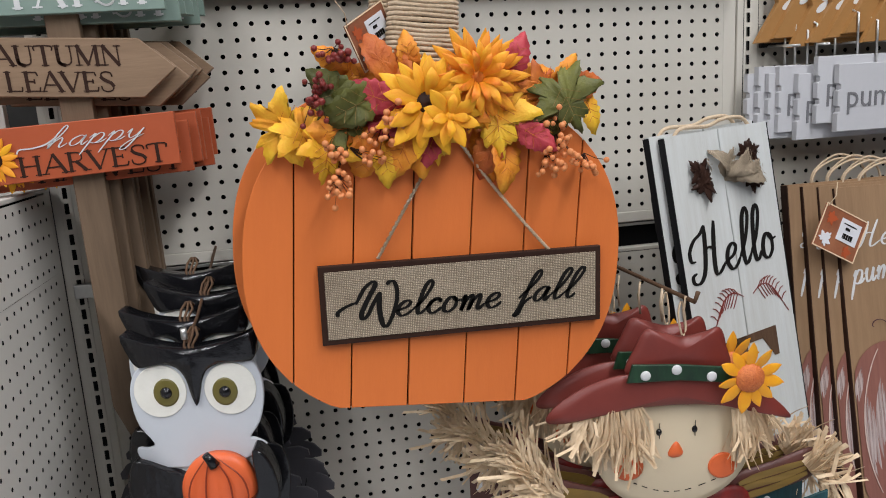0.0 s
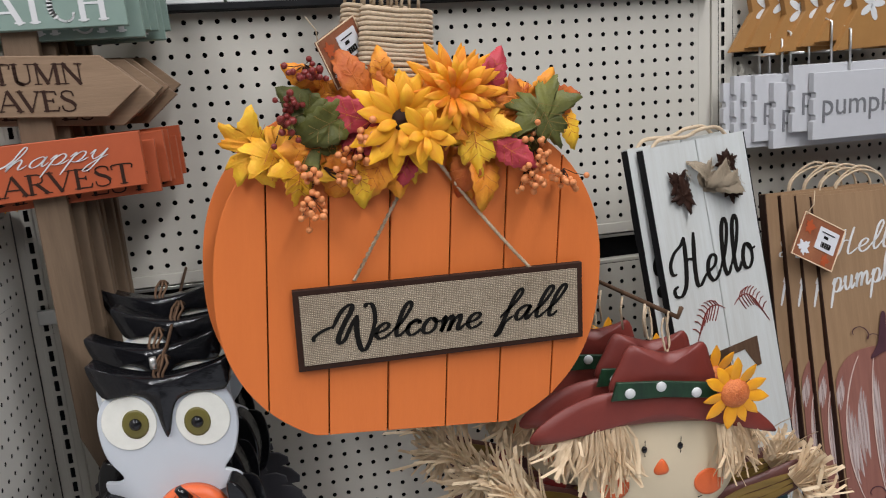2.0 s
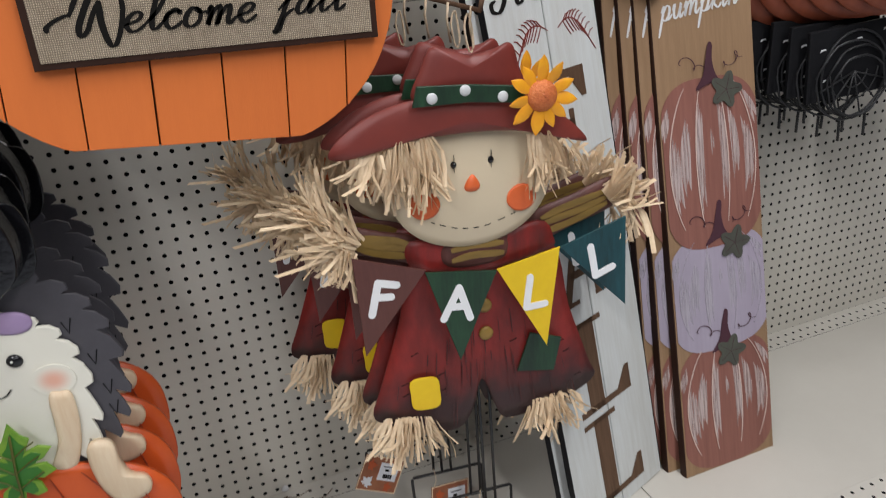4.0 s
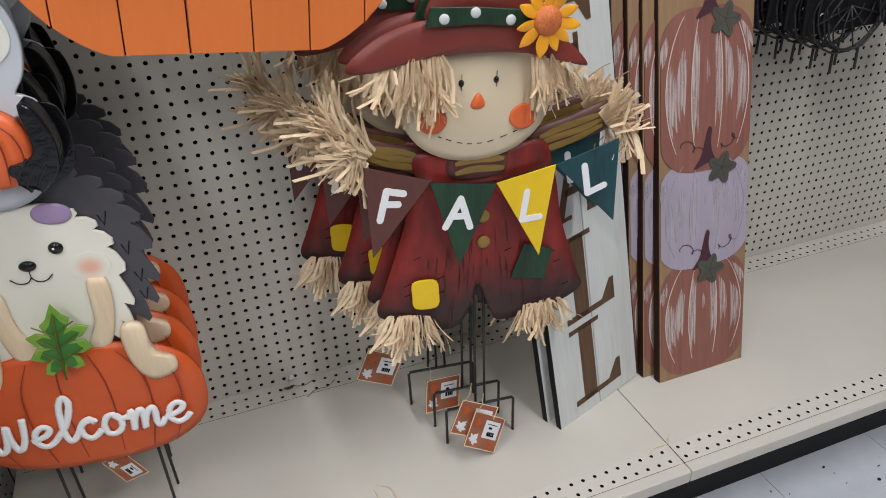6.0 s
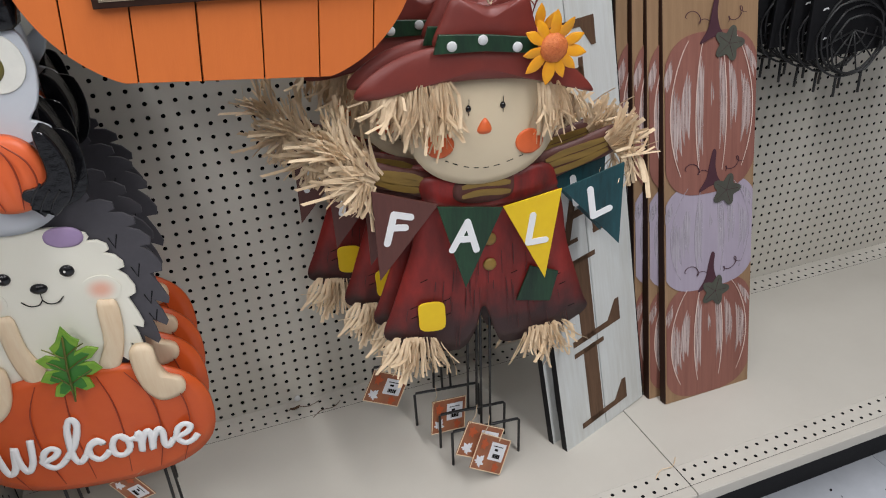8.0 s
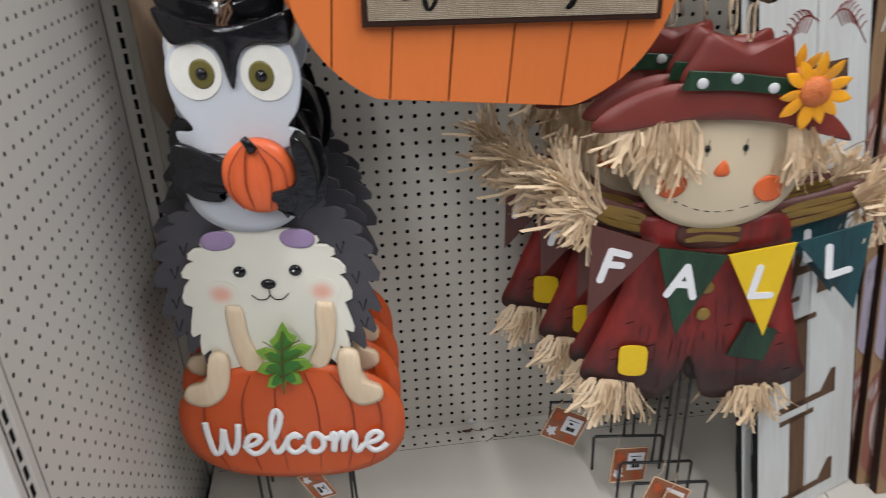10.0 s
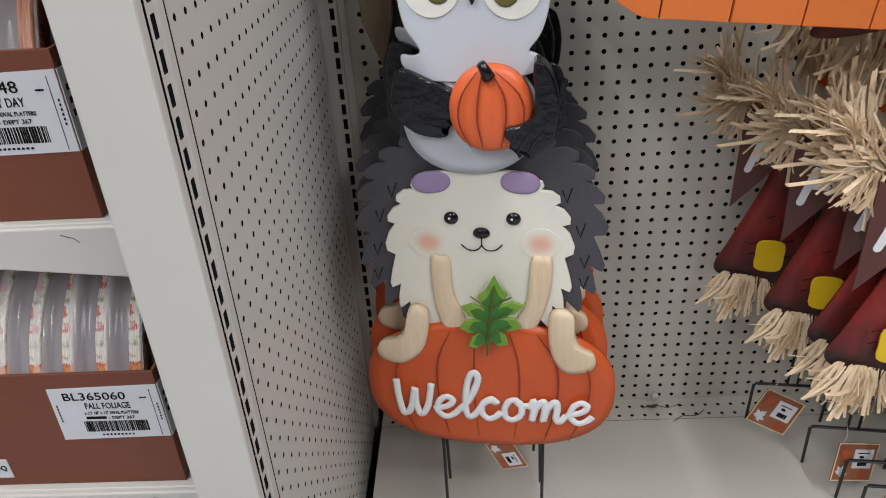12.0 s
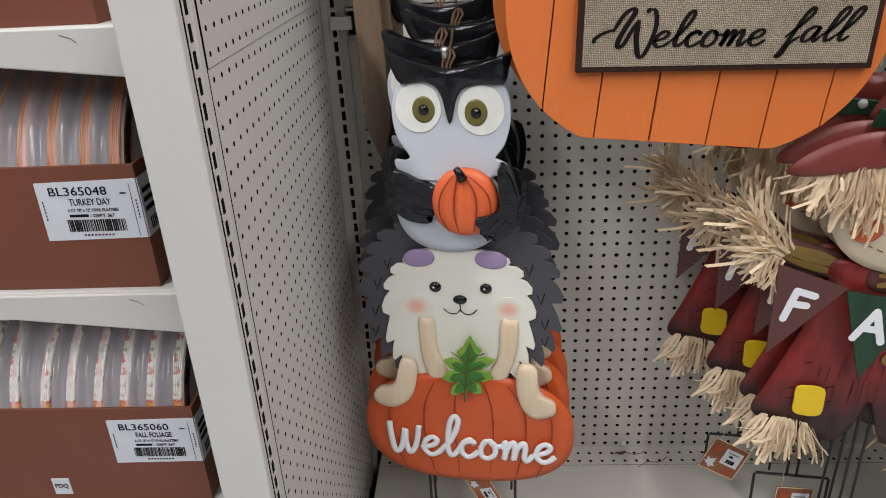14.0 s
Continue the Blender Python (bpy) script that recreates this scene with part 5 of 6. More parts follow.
    brow = [(0, .862), (-.006, .88), (-.01, .9), (-.02, .917), (-.042, .924), (-.067, .921), (-.078, .936), (-.086, .966), (-.062, .955), (-.03, .945), (0, .941), (.03, .944), (.064, .95), (.088, .96), (.084, .936), (.077, .919), (.042, .919), (.02, .912), (.01, .896), (.006, .88)]
    pillow("brow_and_beak", soft(brow, 3), "gloss_black", o, -.026, .004, .028, (0, .932), "glossy black brow running down into a beak", rings=4)
    v, f = [], []
    for x in (-.006, .0, .005):
        tube_data([(x * .6, -.022, .93), (x - .002, -.02, .945), (x * 1.4 + .002, -.012, .956), (x * .5, .004, .962), (x, .012, .955)], .0019, 5, v, f)
    link_mesh("twine", v, f, "wood_dark", o, "frayed brown hanging twine", smooth=True)
    return o


first = owl_stake(pose(.215, -.292, DK, 0, 0, -7), "painted metal yard stake: owl on hedgehog on Welcome pumpkin")
for k, (dx, tl, yw) in enumerate(((.004, -1.0, 1), (-.002, .8, -1), (.003, -1.2, 1)), 1):
    c = copy_thing(first, pose(.215 + dx, -.292 + .062 * k, DK + .02 * k, 0, tl, -7 + yw))
    tagged(c, "painted metal owl and hedgehog stake hanging in a row behind others")
hook = thing("display_hook", pose(0, 0, 0), "long steel display hook carrying the owl stakes", "hook", "display hooks")
tube("hook_wire", [(.222, .0, 1.2), (.216, -.25, 1.145), (.21, -.318, 1.132), (.209, -.324, 1.14)], .0022, "wood_dark", hook, 6)
tube("hook_cap", [(.209, -.324, 1.138), (.209, -.326, 1.152)], .0042, "steel", hook, 8)
hang_tag(pose(.245, -.3, .335, 10, 62, -10), "rust swing tag hanging under the pumpkin stake")


# ---- scarecrow stake ----
def straw_bundle(parent, root, tip, spread, count, length, seed, name="straw", flare=1.0):
    """A bunch of raffia strips, bound at the root and fraying towards the tip."""
    random.seed(seed)
    v, f = [], []
    root, tip = Vector(root), Vector(tip)
    axis = (tip - root)
    n = axis.normalized()
    u = n.cross(Vector((0, 1, 0))).normalized()
    for i in range(count):
        a, b = random.gauss(0, 1), random.gauss(0, 1)
        p0 = root + u * a * spread * .55 + Vector((0, b * spread * .35, 0))
        ln = length * random.uniform(.7, 1.15)
        p1 = p0 + n * ln * .5 + u * (a * spread * .4 * flare + random.gauss(0, .009)) + Vector((0, -abs(b) * spread * .3 - .004, random.gauss(0, .005)))
        p2 = p0 + n * ln + u * (a * spread * 1.0 * flare + random.gauss(0, .014)) + Vector((0, random.gauss(-.006, .01), random.gauss(0, .008)))
        w = random.uniform(.0012, .0038)
        side_ = (u * math.cos(b) + Vector((0, 1, 0)) * math.sin(b)) * w
        up_ = n.cross(side_).normalized() * .0005
        s = len(v)
        for q in (p0, (p0 + p1 * 2 + p2 * .2) / 3.2, (p0 * .15 + p1 + p2) / 2.15, p2):
            v += [tuple(q + side_), tuple(q + up_), tuple(q - side_)]
        for k in range(3):
            c = s + 3 * k
            f += [(c, c + 1, c + 4, c + 3), (c + 1, c + 2, c + 5, c + 4), (c + 2, c, c + 3, c + 5)]
    return tagged(link_mesh(name, v, f, "straw", parent), kind="stuff")


def cap_strokes(name, strokes, x, z, size, parent, y, turn=0.0):
    """A thick painted capital with round stroke ends."""
    bm = bmesh.new()
    ct, st = math.cos(turn), math.sin(turn)
    k, r = 0, .0056
    for run in strokes:
        pts = [(x + (px * ct - pz * st) * size, z + (px * st + pz * ct) * size) for px, pz in run]
        for i, p in enumerate(pts):
            slab_bm(oval(p[0], p[1], r, r, 16), y - .00005 * k, .0012, 0, bm)
            k += 1
            if i:
                q = pts[i - 1]
                d = math.hypot(p[0] - q[0], p[1] - q[1])
                nx, nz = -(p[1] - q[1]) / d * r, (p[0] - q[0]) / d * r
                slab_bm([(q[0] + nx, q[1] + nz), (q[0] - nx, q[1] - nz), (p[0] - nx, p[1] - nz), (p[0] + nx, p[1] + nz)], y - .00005 * k, .0012, 0, bm)
                k += 1
    return part(name, bm, "white_gloss", parent)


CAPS = {"F": [[(0, -.5), (.08, .5), (.62, .45)], [(.03, .05), (.5, .08)]], "A": [[(-.1, -.5), (.3, .5), (.72, -.5)], [(.05, -.12), (.55, -.1)]], "L": [[(.05, .5), (.0, -.5), (.6, -.42)]]}


def scarecrow(m, label):
    s = thing("scarecrow_stake", m, label, "yard stake", "scarecrow stakes")
    v, f = [], []
    for x in (.008, .026):
        tube_data([(x, .008, .42), (x, .008, .088)], .0026, 6, v, f)
    tube_data([(-.052, .008, .0), (-.052, .008, .084), (-.049, .008, .088), (.083, .008, .088), (.086, .008, .084), (.086, .008, .0)], .0029, 6, v, f)
    link_mesh("wire_stand", v, f, "wire", s, "black bent wire ground stake", smooth=True)
    coat = [(-.08, .606), (.03, .598), (.135, .6), (.165, .48), (.2, .37), (.211, .335), (.17, .308), (.1, .291), (.05, .291), (.034, .318), (.018, .37), (.008, .37), (-.004, .325), (-.034, .29), (-.1, .305), (-.15, .33), (-.168, .352), (-.148, .405), (-.11, .51)]
    pillow("coat", soft(coat), "coat", s, 0, .006, .004, (.015, .46), "dark red painted metal coat and trousers")
    random.seed(8)
    v, f = [], []
    for i in range(110):
        x = random.uniform(-.13, .17)
        z = random.uniform(.32, .52)
        if abs(x - .015) > (.56 - z) * .85 or (abs(x - .015) < .035 and z < .38):
            continue
        ln = random.uniform(.015, .05)
        lean = (x - .015) * .35
        ribbon_data([Vector((x - lean * ln * 2, z + ln / 2, 0)), Vector((x, z, 0)), Vector((x + lean * ln * 2, z - ln / 2, 0))], random.uniform(.0008, .0026), -.0075, v, f, 1, 1, .0003)
    link_mesh("brushed_streaks", v, f, "plum_dark", s, "darker brush streaks on the coat")
    for x0, z0, x1, z1, w in ((-.075, .622, -.17, .655, .02), (.1, .622, .235, .662, .024)):
        out = round_curve([(x0, z0 + w), ((x0 + x1) / 2, (z0 + z1) / 2 + w * 1.05), (x1, z1 + w), (x1 + .006 * (1 if x1 > 0 else -1), z1), (x1, z1 - w), ((x0 + x1) / 2, (z0 + z1) / 2 - w), (x0, z0 - w)], 4)
        sl = pillow("sleeve", [(p.x, p.y) for p in out], "plum", s, -.004, .006)
        for k, zz in enumerate((.5, .05, -.45)):
            pts = [(x0 + (x1 - x0) * t, z0 + (z1 - z0) * t + w * (zz + .12 * math.sin(5 * t + k))) for t in (.12, .35, .6, .92)]
            v, f = [], []
            ribbon_data(round_curve(pts, 4, False), .011, -.0112, v, f, 1, 1.0)
            link_mesh("brush_stroke", v, f, "olive", sl, "olive yellow brush stroke")
    pillow("collar", [(p.x, p.y) for p in round_curve([(-.085, .64), (0, .625), (.11, .64), (.135, .61), (.125, .588), (.02, .575), (-.08, .595)], 4)], "red", s, -.012, .008)
    kn = pillow("scarf_knot", oval(.012, .612, .054, .025, 28, 2.6), "plum", s, -.018, .006)
    for k, zz in enumerate((.62, .604)):
        v, f = [], []
        ribbon_data(round_curve([(-.028, zz), (0, zz + .004), (.03, zz + .002), (.052, zz)], 4, False), .011, -.0252, v, f, 1, 1.0)
        link_mesh("brush_stroke", v, f, "olive", kn, "olive yellow brush stroke")
    for name_, tri, material, ch, cx, cz, tn in (("flag", [(-.172, .639), (-.069, .602), (-.17, .481)], "plum", "F", -.146, .572, -.2), ("flag", [(-.071, .598), (.037, .581), (-.028, .441)], "green", "A", -.038, .542, -.14), ("flag", [(.037, .582), (.137, .6), (.113, .435)], "yellow", "L", .086, .535, -.1), ("flag", [(.137, .599), (.244, .631), (.247, .48)], "teal", "L", .192, .566, .22)):
        fl_ = slab(name_, tri, material, s, -.034, .003, .001, f"{material} painted pennant with a white letter")
        cap_strokes("letter", CAPS[ch], cx - .003, cz, .05, fl_, -.0352, tn)
    slab("patch", [(p.x, p.y) for p in round_curve([(-.106, .405), (-.085, .409), (-.063, .403), (-.06, .38), (-.062, .353), (-.083, .349), (-.105, .356), (-.107, .38)], 3)], "yellow", s, -.0125, .003, .0008)
    slab("patch", [(.094, .45), (.147, .43), (.133, .371), (.07, .384)], "green", s, -.012, .003, .0008)
    for z in (.515, .466):
        pillow("button", oval(.022, z - .002, .0115, .0115, 20), "olive", s, -.0095, .003)
    for x, z in ((-.12, .4), (-.12, .38), (-.062, .405), (-.062, .375), (.06, .44), (.1, .385), (.14, .42), (.15, .4), (-.1, .45), (.17, .35)):
        tube("stitch", [(x, -.0085, z), (x + .012, -.0088, z + .004)], .0007, "ink", s, 4)
    pillow("head", oval(.008, .722, .118, .098, 48, 2.1), "cream", s, -.026, .014, .01, rings=8, label="cream round painted face")
    for x, z in ((-.064, .7), (.077, .69)):
        pillow("cheek", oval(x, z, .022, .02, 24), "orange_paint", s, -.0385, .001, .003)
    pillow("nose", [(p.x, p.y) for p in round_curve([(.006, .736), (.016, .72), (.012, .712), (-.002, .712), (-.006, .72)], 4)], "orange_paint", s, -.0405, .005)
    for x in (-.019, .034):
        pillow("eye", oval(x, .752, .0042, .0052, 16), "gloss_black", s, -.0395, .003)
        tube("lash", [(x, -.0402, .742), (x + .001, -.0398, .766)], .0006, "ink", s, 4)
    v, f = [], []
    pts = round_curve([(-.056, -.0362, .674), (-.02, -.039, .66), (.02, -.039, .657), (.068, -.0355, .668)], 5, False)
    for i in range(0, len(pts) - 1, 2):
        tube_data([pts[i], pts[i + 1]], .0007, 4, v, f)
    link_mesh("smile", v, f, "ink", s)
    # hat
    br = round_curve([(-.185, .788), (-.168, .812), (-.12, .838), (-.06, .848), (.05, .838), (.1, .826), (.145, .795), (.172, .764), (.15, .766), (.08, .788), (0, .797), (-.08, .795), (-.15, .784)], 4)
    pillow("hat_brim", [(p.x, p.y) for p in br], "maroon", s, -.05, .008, .004, (0, .815), "maroon enamelled hat brim")
    cr = round_curve([(-.068, .845), (-.055, .885), (-.04, .91), (-.02, .906), (.012, .896), (.045, .9), (.066, .905), (.075, .88), (.078, .84), (0, .835)], 4)
    pillow("hat_crown", [(p.x, p.y) for p in cr], "maroon", s, -.046, .011, .004)
    slab("hat_band", [(-.074, .842), (0, .84), (.075, .83), (.078, .852), (.0, .863), (-.066, .868)], "green", s, -.066, .004, .001)
    for x, z in ((-.048, .851), (-.004, .856), (.046, .842)):
        pillow("dot", oval(x, z, .0072, .0072, 18), "white", s, -.067, .002)
    random.seed(21)
    flower(s, .097, -.072, .838, [(11, .038, .022, .05, .0, "metal_petal")], .0215, "seed", "sunflower")
    v, f = [], []
    tube_data(round_curve([(.01, -.05, .9), (.006, -.046, .93), (.014, -.04, .945), (.016, -.048, .91)], 4), .0015, 5, v, f)
    link_mesh("hanging_loop", v, f, "jute", s)
    # straw
    straw_bundle(s, (-.088, -.046, .8), (-.094, -.046, .7), .02, 56, .085, 1, "straw_hair", .4)
    straw_bundle(s, (-.062, -.05, .8), (-.058, -.05, .7), .009, 34, .085, 2, "straw_hair", .4)
    straw_bundle(s, (-.13, -.044, .79), (-.15, -.044, .73), .012, 14, .06, 3, "straw_hair")
    straw_bundle(s, (.105, -.048, .785), (.112, -.048, .7), .016, 52, .075, 4, "straw_hair", .5)
    straw_bundle(s, (-.165, -.014, .645), (-.22, -.014, .71), .018, 50, .062, 5, "straw_hand", .8)
    straw_bundle(s, (-.2, -.016, .69), (-.235, -.016, .745), .016, 34, .055, 15, "straw_hand", 1.0)
    straw_bundle(s, (-.175, -.02, .65), (-.215, -.02, .585), .014, 36, .055, 6, "straw_hand")
    straw_bundle(s, (-.18, -.02, .66), (-.24, -.02, .68), .016, 26, .055, 16, "straw_hand")
    straw_bundle(s, (.225, -.012, .655), (.285, -.012, .7), .02, 70, .055, 7, "straw_hand", .8)
    straw_bundle(s, (.2, .01, .69), (.21, .01, .75), .02, 20, .045, 17, "straw_hand", .8)
    straw_bundle(s, (.255, -.02, .65), (.275, -.02, .57), .007, 14, .07, 8, "straw_hand")
    straw_bundle(s, (-.106, -.002, .335), (-.118, -.004, .26), .033, 90, .068, 9, "straw_leg", .45)
    straw_bundle(s, (.128, -.002, .318), (.134, -.004, .25), .032, 80, .06, 10, "straw_leg", .45)
    return s


sc0 = scarecrow(pose(.87, -.336, DK, 0, 0, -7), "painted metal scarecrow stake with straw hands and FALL pennants")
for dx, dy, tl, yw in ((-.006, .055, .6, 1), (-.03, .135, -.8, -2), (-.09, .255, 1.5, 1)):
    c = copy_thing(sc0, pose(.87 + dx, -.336 + dy, DK, 0, tl, -7 + yw))
    tagged(c, "painted metal scarecrow stake standing in a row behind another")
hook = thing("display_hook", pose(0, 0, 0), "long steel display hook carrying the scarecrow stakes", "hook", "display hooks")
tube("hook_wire", [(.80, .0, 1.172), (.865, -.3, 1.14), (.885, -.40, 1.13), (.887, -.405, 1.145)], .0034, "wood_dark", hook, 6)
for k in range(8):
    y = -.385 + .035 * k
    x = .88 - .0165 * k
    z = 1.135 + .004 * k
    tube("twine_loop", [(x, y, z), (x - .003, y, z - .02), (x + .002, y + .004, z - .05)], .0018, "jute", hook, 5)
for px, py, pz, rx, ry, rz in ((.878, -.375, .235, -20, 38, 5), (.862, -.362, .262, -15, 30, -4), (.84, -.25, .245, -15, 15, 12), (.735, -.16, .28, -10, 30, 0)):
    hang_tag(pose(px, py, pz, rx, ry, rz) @ Matrix.Scale(1.4, 4), "rust swing tag on a scarecrow stake's wire foot")


# ---- tall white board ----
def slab_letter(name, ch, x, z, w, h, parent, y):
    """A heavy slab-serif capital cut from flat bars."""
    bm = bmesh.new()
    st = w * .27

    def bar(x0, x1, z0, z1):
        box_bm(x + x0 * w, x + x1 * w, y, y + .0008, z + z0 * h, z + z1 * h, 0, bm)
    if ch in "FL":
        bar(.18, .18 + st / w, 0, 1)
        bar(.0, .6, .945, 1) if ch == "L" else bar(.0, .98, .92, 1)
        bar(.0, .55, 0, .055) if ch == "F" else bar(.0, .98, 0, .07)
        tip = [(x + w * .98, z + h * .0), (x + w * .98, z + h * .28), (x + w * .9, z + h * .28), (x + w * .7, z + h * .05)] if ch == "L" else [(x + w * .98, z + h), (x + w * .98, z + h * .72), (x + w * .9, z + h * .72), (x + w * .7, z + h * .95)]
        slab_bm(tip, y - .0002, .0008, 0, bm)
        if ch == "F":
            bar(.18, .7, .47, .55)
            bar(.64, .72, .38, .64)
    else:
        for a in (0, 1):
            slab_bm([(x + w * (.02 if a == 0 else .62), z), (x + w * (.14 if a == 0 else .92), z), (x + w * .58, z + h), (x + w * .46, z + h)], y - .0001 * a, .0008, 0, bm)
        bar(.2, .8, .26, .34)
        bar(-.05, .3, 0, .045)
        bar(.6, 1.05, 0, .045)
    return part(name, bm, "wood_dark", parent)


def hello_board(m, label, full=True):
    b = thing("porch_board", m, label, "sign", "tall white porch boards")
    for x0, x1 in ((-.124, -.0012), (.0012, .124)):
        out = [(x0, 0), (x1, 0), (x1, 1.185), (x0, 1.185)]
        slab("plank", out, "white_wood", b, 0, .012, .0015)
    for z in (.12, .62, 1.06):
        box("batten", -.118, .118, .0125, .022, z - .03, z + .03, "black", b, .001)
    box("dark_edge", -.1255, -.1243, .0, .0125, .002, 1.183, "black", b, 0)
    box("dark_edge", .1243, .1255, .0, .0125, .002, 1.183, "black", b, 0)
    tube("hanging_rope", round_curve([(-.1, .012, 1.17), (-.08, .006, 1.194), (-.02, .004, 1.192), (.02, .004, 1.2), (.07, .006, 1.197), (.1, .012, 1.17)], 5, False), .0034, "jute", b, 6)
    if not full:
        return b
    script("lettering", "Hello", -.09, .95, .042, "ink", b, -.0012, .22, .02, .1, stretch=1.1)
    for x, z, t_, sz in ((-.062, 1.1, -100, .036), (-.07, 1.125, -40, .03), (.056, 1.145, 30, .026), (.072, 1.14, 70, .024), (.07, 1.088, 120, .028)):
        leaf_part(b, x, z, -.006, sz, t_, "maple", "brown", .15, (0, 0))
    for i, (x, z, t_, sz) in enumerate(((-.012, 1.13, -38, .042), (.04, 1.122, 72, .062), (.055, 1.103, 85, .058))):
        leaf_part(b, x, z, -.012 - .004 * i, sz, t_, "oval", "burlap", .4, (-8, 14))
    for a in (-1, 1):
        v, f = [], []
        cx, cz = .014 + a * .012, .9
        stem = [Vector((cx + a * .07 * t, cz + .022 * math.sin(t * 2.4) - (.04 * t * t), 0)) for t in [i / 10 for i in range(11)]]
        ribbon_data(stem, .0022, -.001, v, f, 1, 1)
        for i in range(2, 11):
            p = stem[i]
            for sgn in (-1, 1):
                ribbon_data([p, p + Vector((a * .008, sgn * .011 - .002, 0)), p + Vector((a * .015, sgn * .017 - .006, 0))], .0026, -.0011, v, f, 1, 1)
        link_mesh("red_sprig", v, f, "maroon", b)
    for ch, z in (("F", .655), ("A", .44), ("L", .225), ("L", .03)):
        slab_letter("letter", ch, -.072, z, .145, .18, b, -.0012)
    return b


HB = pose(1.165, -.341, DK, 0, 0, 18.4) @ pose(0, 0, 0, -9.5) @ pose(0, 0, 0, 0, -2.3)
hello_board(HB, "whitewashed two-plank porch board reading Hello FALL, leaning on the wall")
hello_board(pose(1.15, -.312, DK, 0, 0, 18) @ pose(0, 0, 0, -8.7) @ pose(0, 0, 0, 0, -2.9), "whitewashed porch board leaning behind another one")
hang_tag(pose(1.0, -.16, 1.17, 0, 40, 20), "rust swing tag hanging beside the porch boards")


# ---- tall painted pumpkin boards ----
def painted_pumpkin(parent, cz, a, b, base, light, y, topo):
    """A broad pumpkin painted on the board, ribs and pale strokes in layers of paint, trimmed to the board's edges."""
    lim = .1085
    out = [(max(-lim, min(lim, p[0])), p[1]) for p in oval(0, cz, a, b, 56, 3.3)]
    slab("painted_pumpkin", out, base, parent, y, .0006)
    ribs = (-.098, -.038, .036, .1)
    bow = lambda t: .5 + .5 * math.sin(math.pi * t) ** .7
    v, f = [], []
    # broad dry-brushed strokes beside each rib, pointed at both ends
    for x, off, t0, t1, w in ((-.098, .012, .3, .78, .012), (-.098, .036, .2, .68, .011), (-.038, .009, .12, .8, .009), (.0, .002, .28, .45, .004), (.036, -.008, .1, .74, .008), (.036, .018, .16, .62, .009), (.1, -.014, .24, .72, .011), (-.098, -.018, .12, .36, .009), (.1, .014, .06, .3, .008)):
        for j in range(3):
            jit = (j - 1) * w * .55
            ta, tb = t0 + .03 * ((j * 7) % 3), t1 - .04 * ((j * 5) % 3)
            pts = [(x * bow(ta + (tb - ta) * i / 12) + (off + jit) * (.4 + .6 * bow(ta + (tb - ta) * i / 12)), cz + b * (.95 - 1.9 * (ta + (tb - ta) * i / 12)), w * .5 * math.sin(math.pi * (i + .15) / 12.3) ** .8) for i in range(13)]
            n0 = len(v)
            yy = y - .0003 - .0001 * j
            for px, pz, hw in pts:
                v += [(max(-.1105, min(.1105, px - hw)), yy, pz), (max(-.1105, min(.1105, px + hw)), yy, pz)]
            f += [(n0 + 2 * i, n0 + 2 * i + 1, n0 + 2 * i + 3, n0 + 2 * i + 2) for i in range(12)]
    link_mesh("painted_highlights", v, f, light, parent)
    v, f = [], []
    for x in ribs:
        pts = [Vector((max(-.109, min(.109, x * bow(t))), cz + b * (.95 - 1.9 * t), 0)) for t in [.02 + .86 * i / 16 for i in range(17)]]
        ribbon_data(pts, .0024, y - .0013, v, f, 1, .5, .0004)
    link_mesh("painted_ribs", v, f, "rose_pale" if base == "rose" else "lav_light", parent)
    top = cz + b
    stem = round_curve([(-.03, top - .022), (-.012, top + .004), (-.004, top + .034), (.004, top + .06), (.012, top + .056), (.01, top + .03), (.016, top + .004), (.03, top - .018), (.004, top - .012)], 4)
    slab("painted_stem", [(p.x, p.y) for p in stem], "vine", parent, y - .0024, .0006)
    lobed = [(topo * .6 + .026 + (.03 + .0075 * math.cos(5 * q)) * math.cos(q), top - .028 + (.028 + .007 * math.cos(5 * q)) * math.sin(q)) for q in [2 * math.pi * i / 50 for i in range(50)]]
    slab("painted_leaf", lobed, "vine_leaf", parent, y - .003, .0006)
    v, f = [], []
    for i in range(5):
        q = 2 * math.pi * i / 5
        ribbon_data([Vector((topo * .6 + .026, top - .028, 0)), Vector((topo * .6 + .026 + .03 * math.cos(q), top - .028 + .028 * math.sin(q), 0))], .0014, y - .0034, v, f, 1, 1, .0003)
    link_mesh("leaf_veins", v, f, "vine", parent)
    for a_ in (-1, 1):
        v, f = [], []
        pts = []
        for i in range(26):
            t = i / 25
            r = .006 + .004 * t
            pts.append(Vector((.01 + a_ * (.02 + .05 * t) + r * math.cos(t * 11), cz + b + .012 + .025 * t + r * math.sin(t * 11), 0)))
        ribbon_data(pts, .0018, y - .0024, v, f, 1, .7, .0004)
        link_mesh("painted_tendril", v, f, "vine", parent)


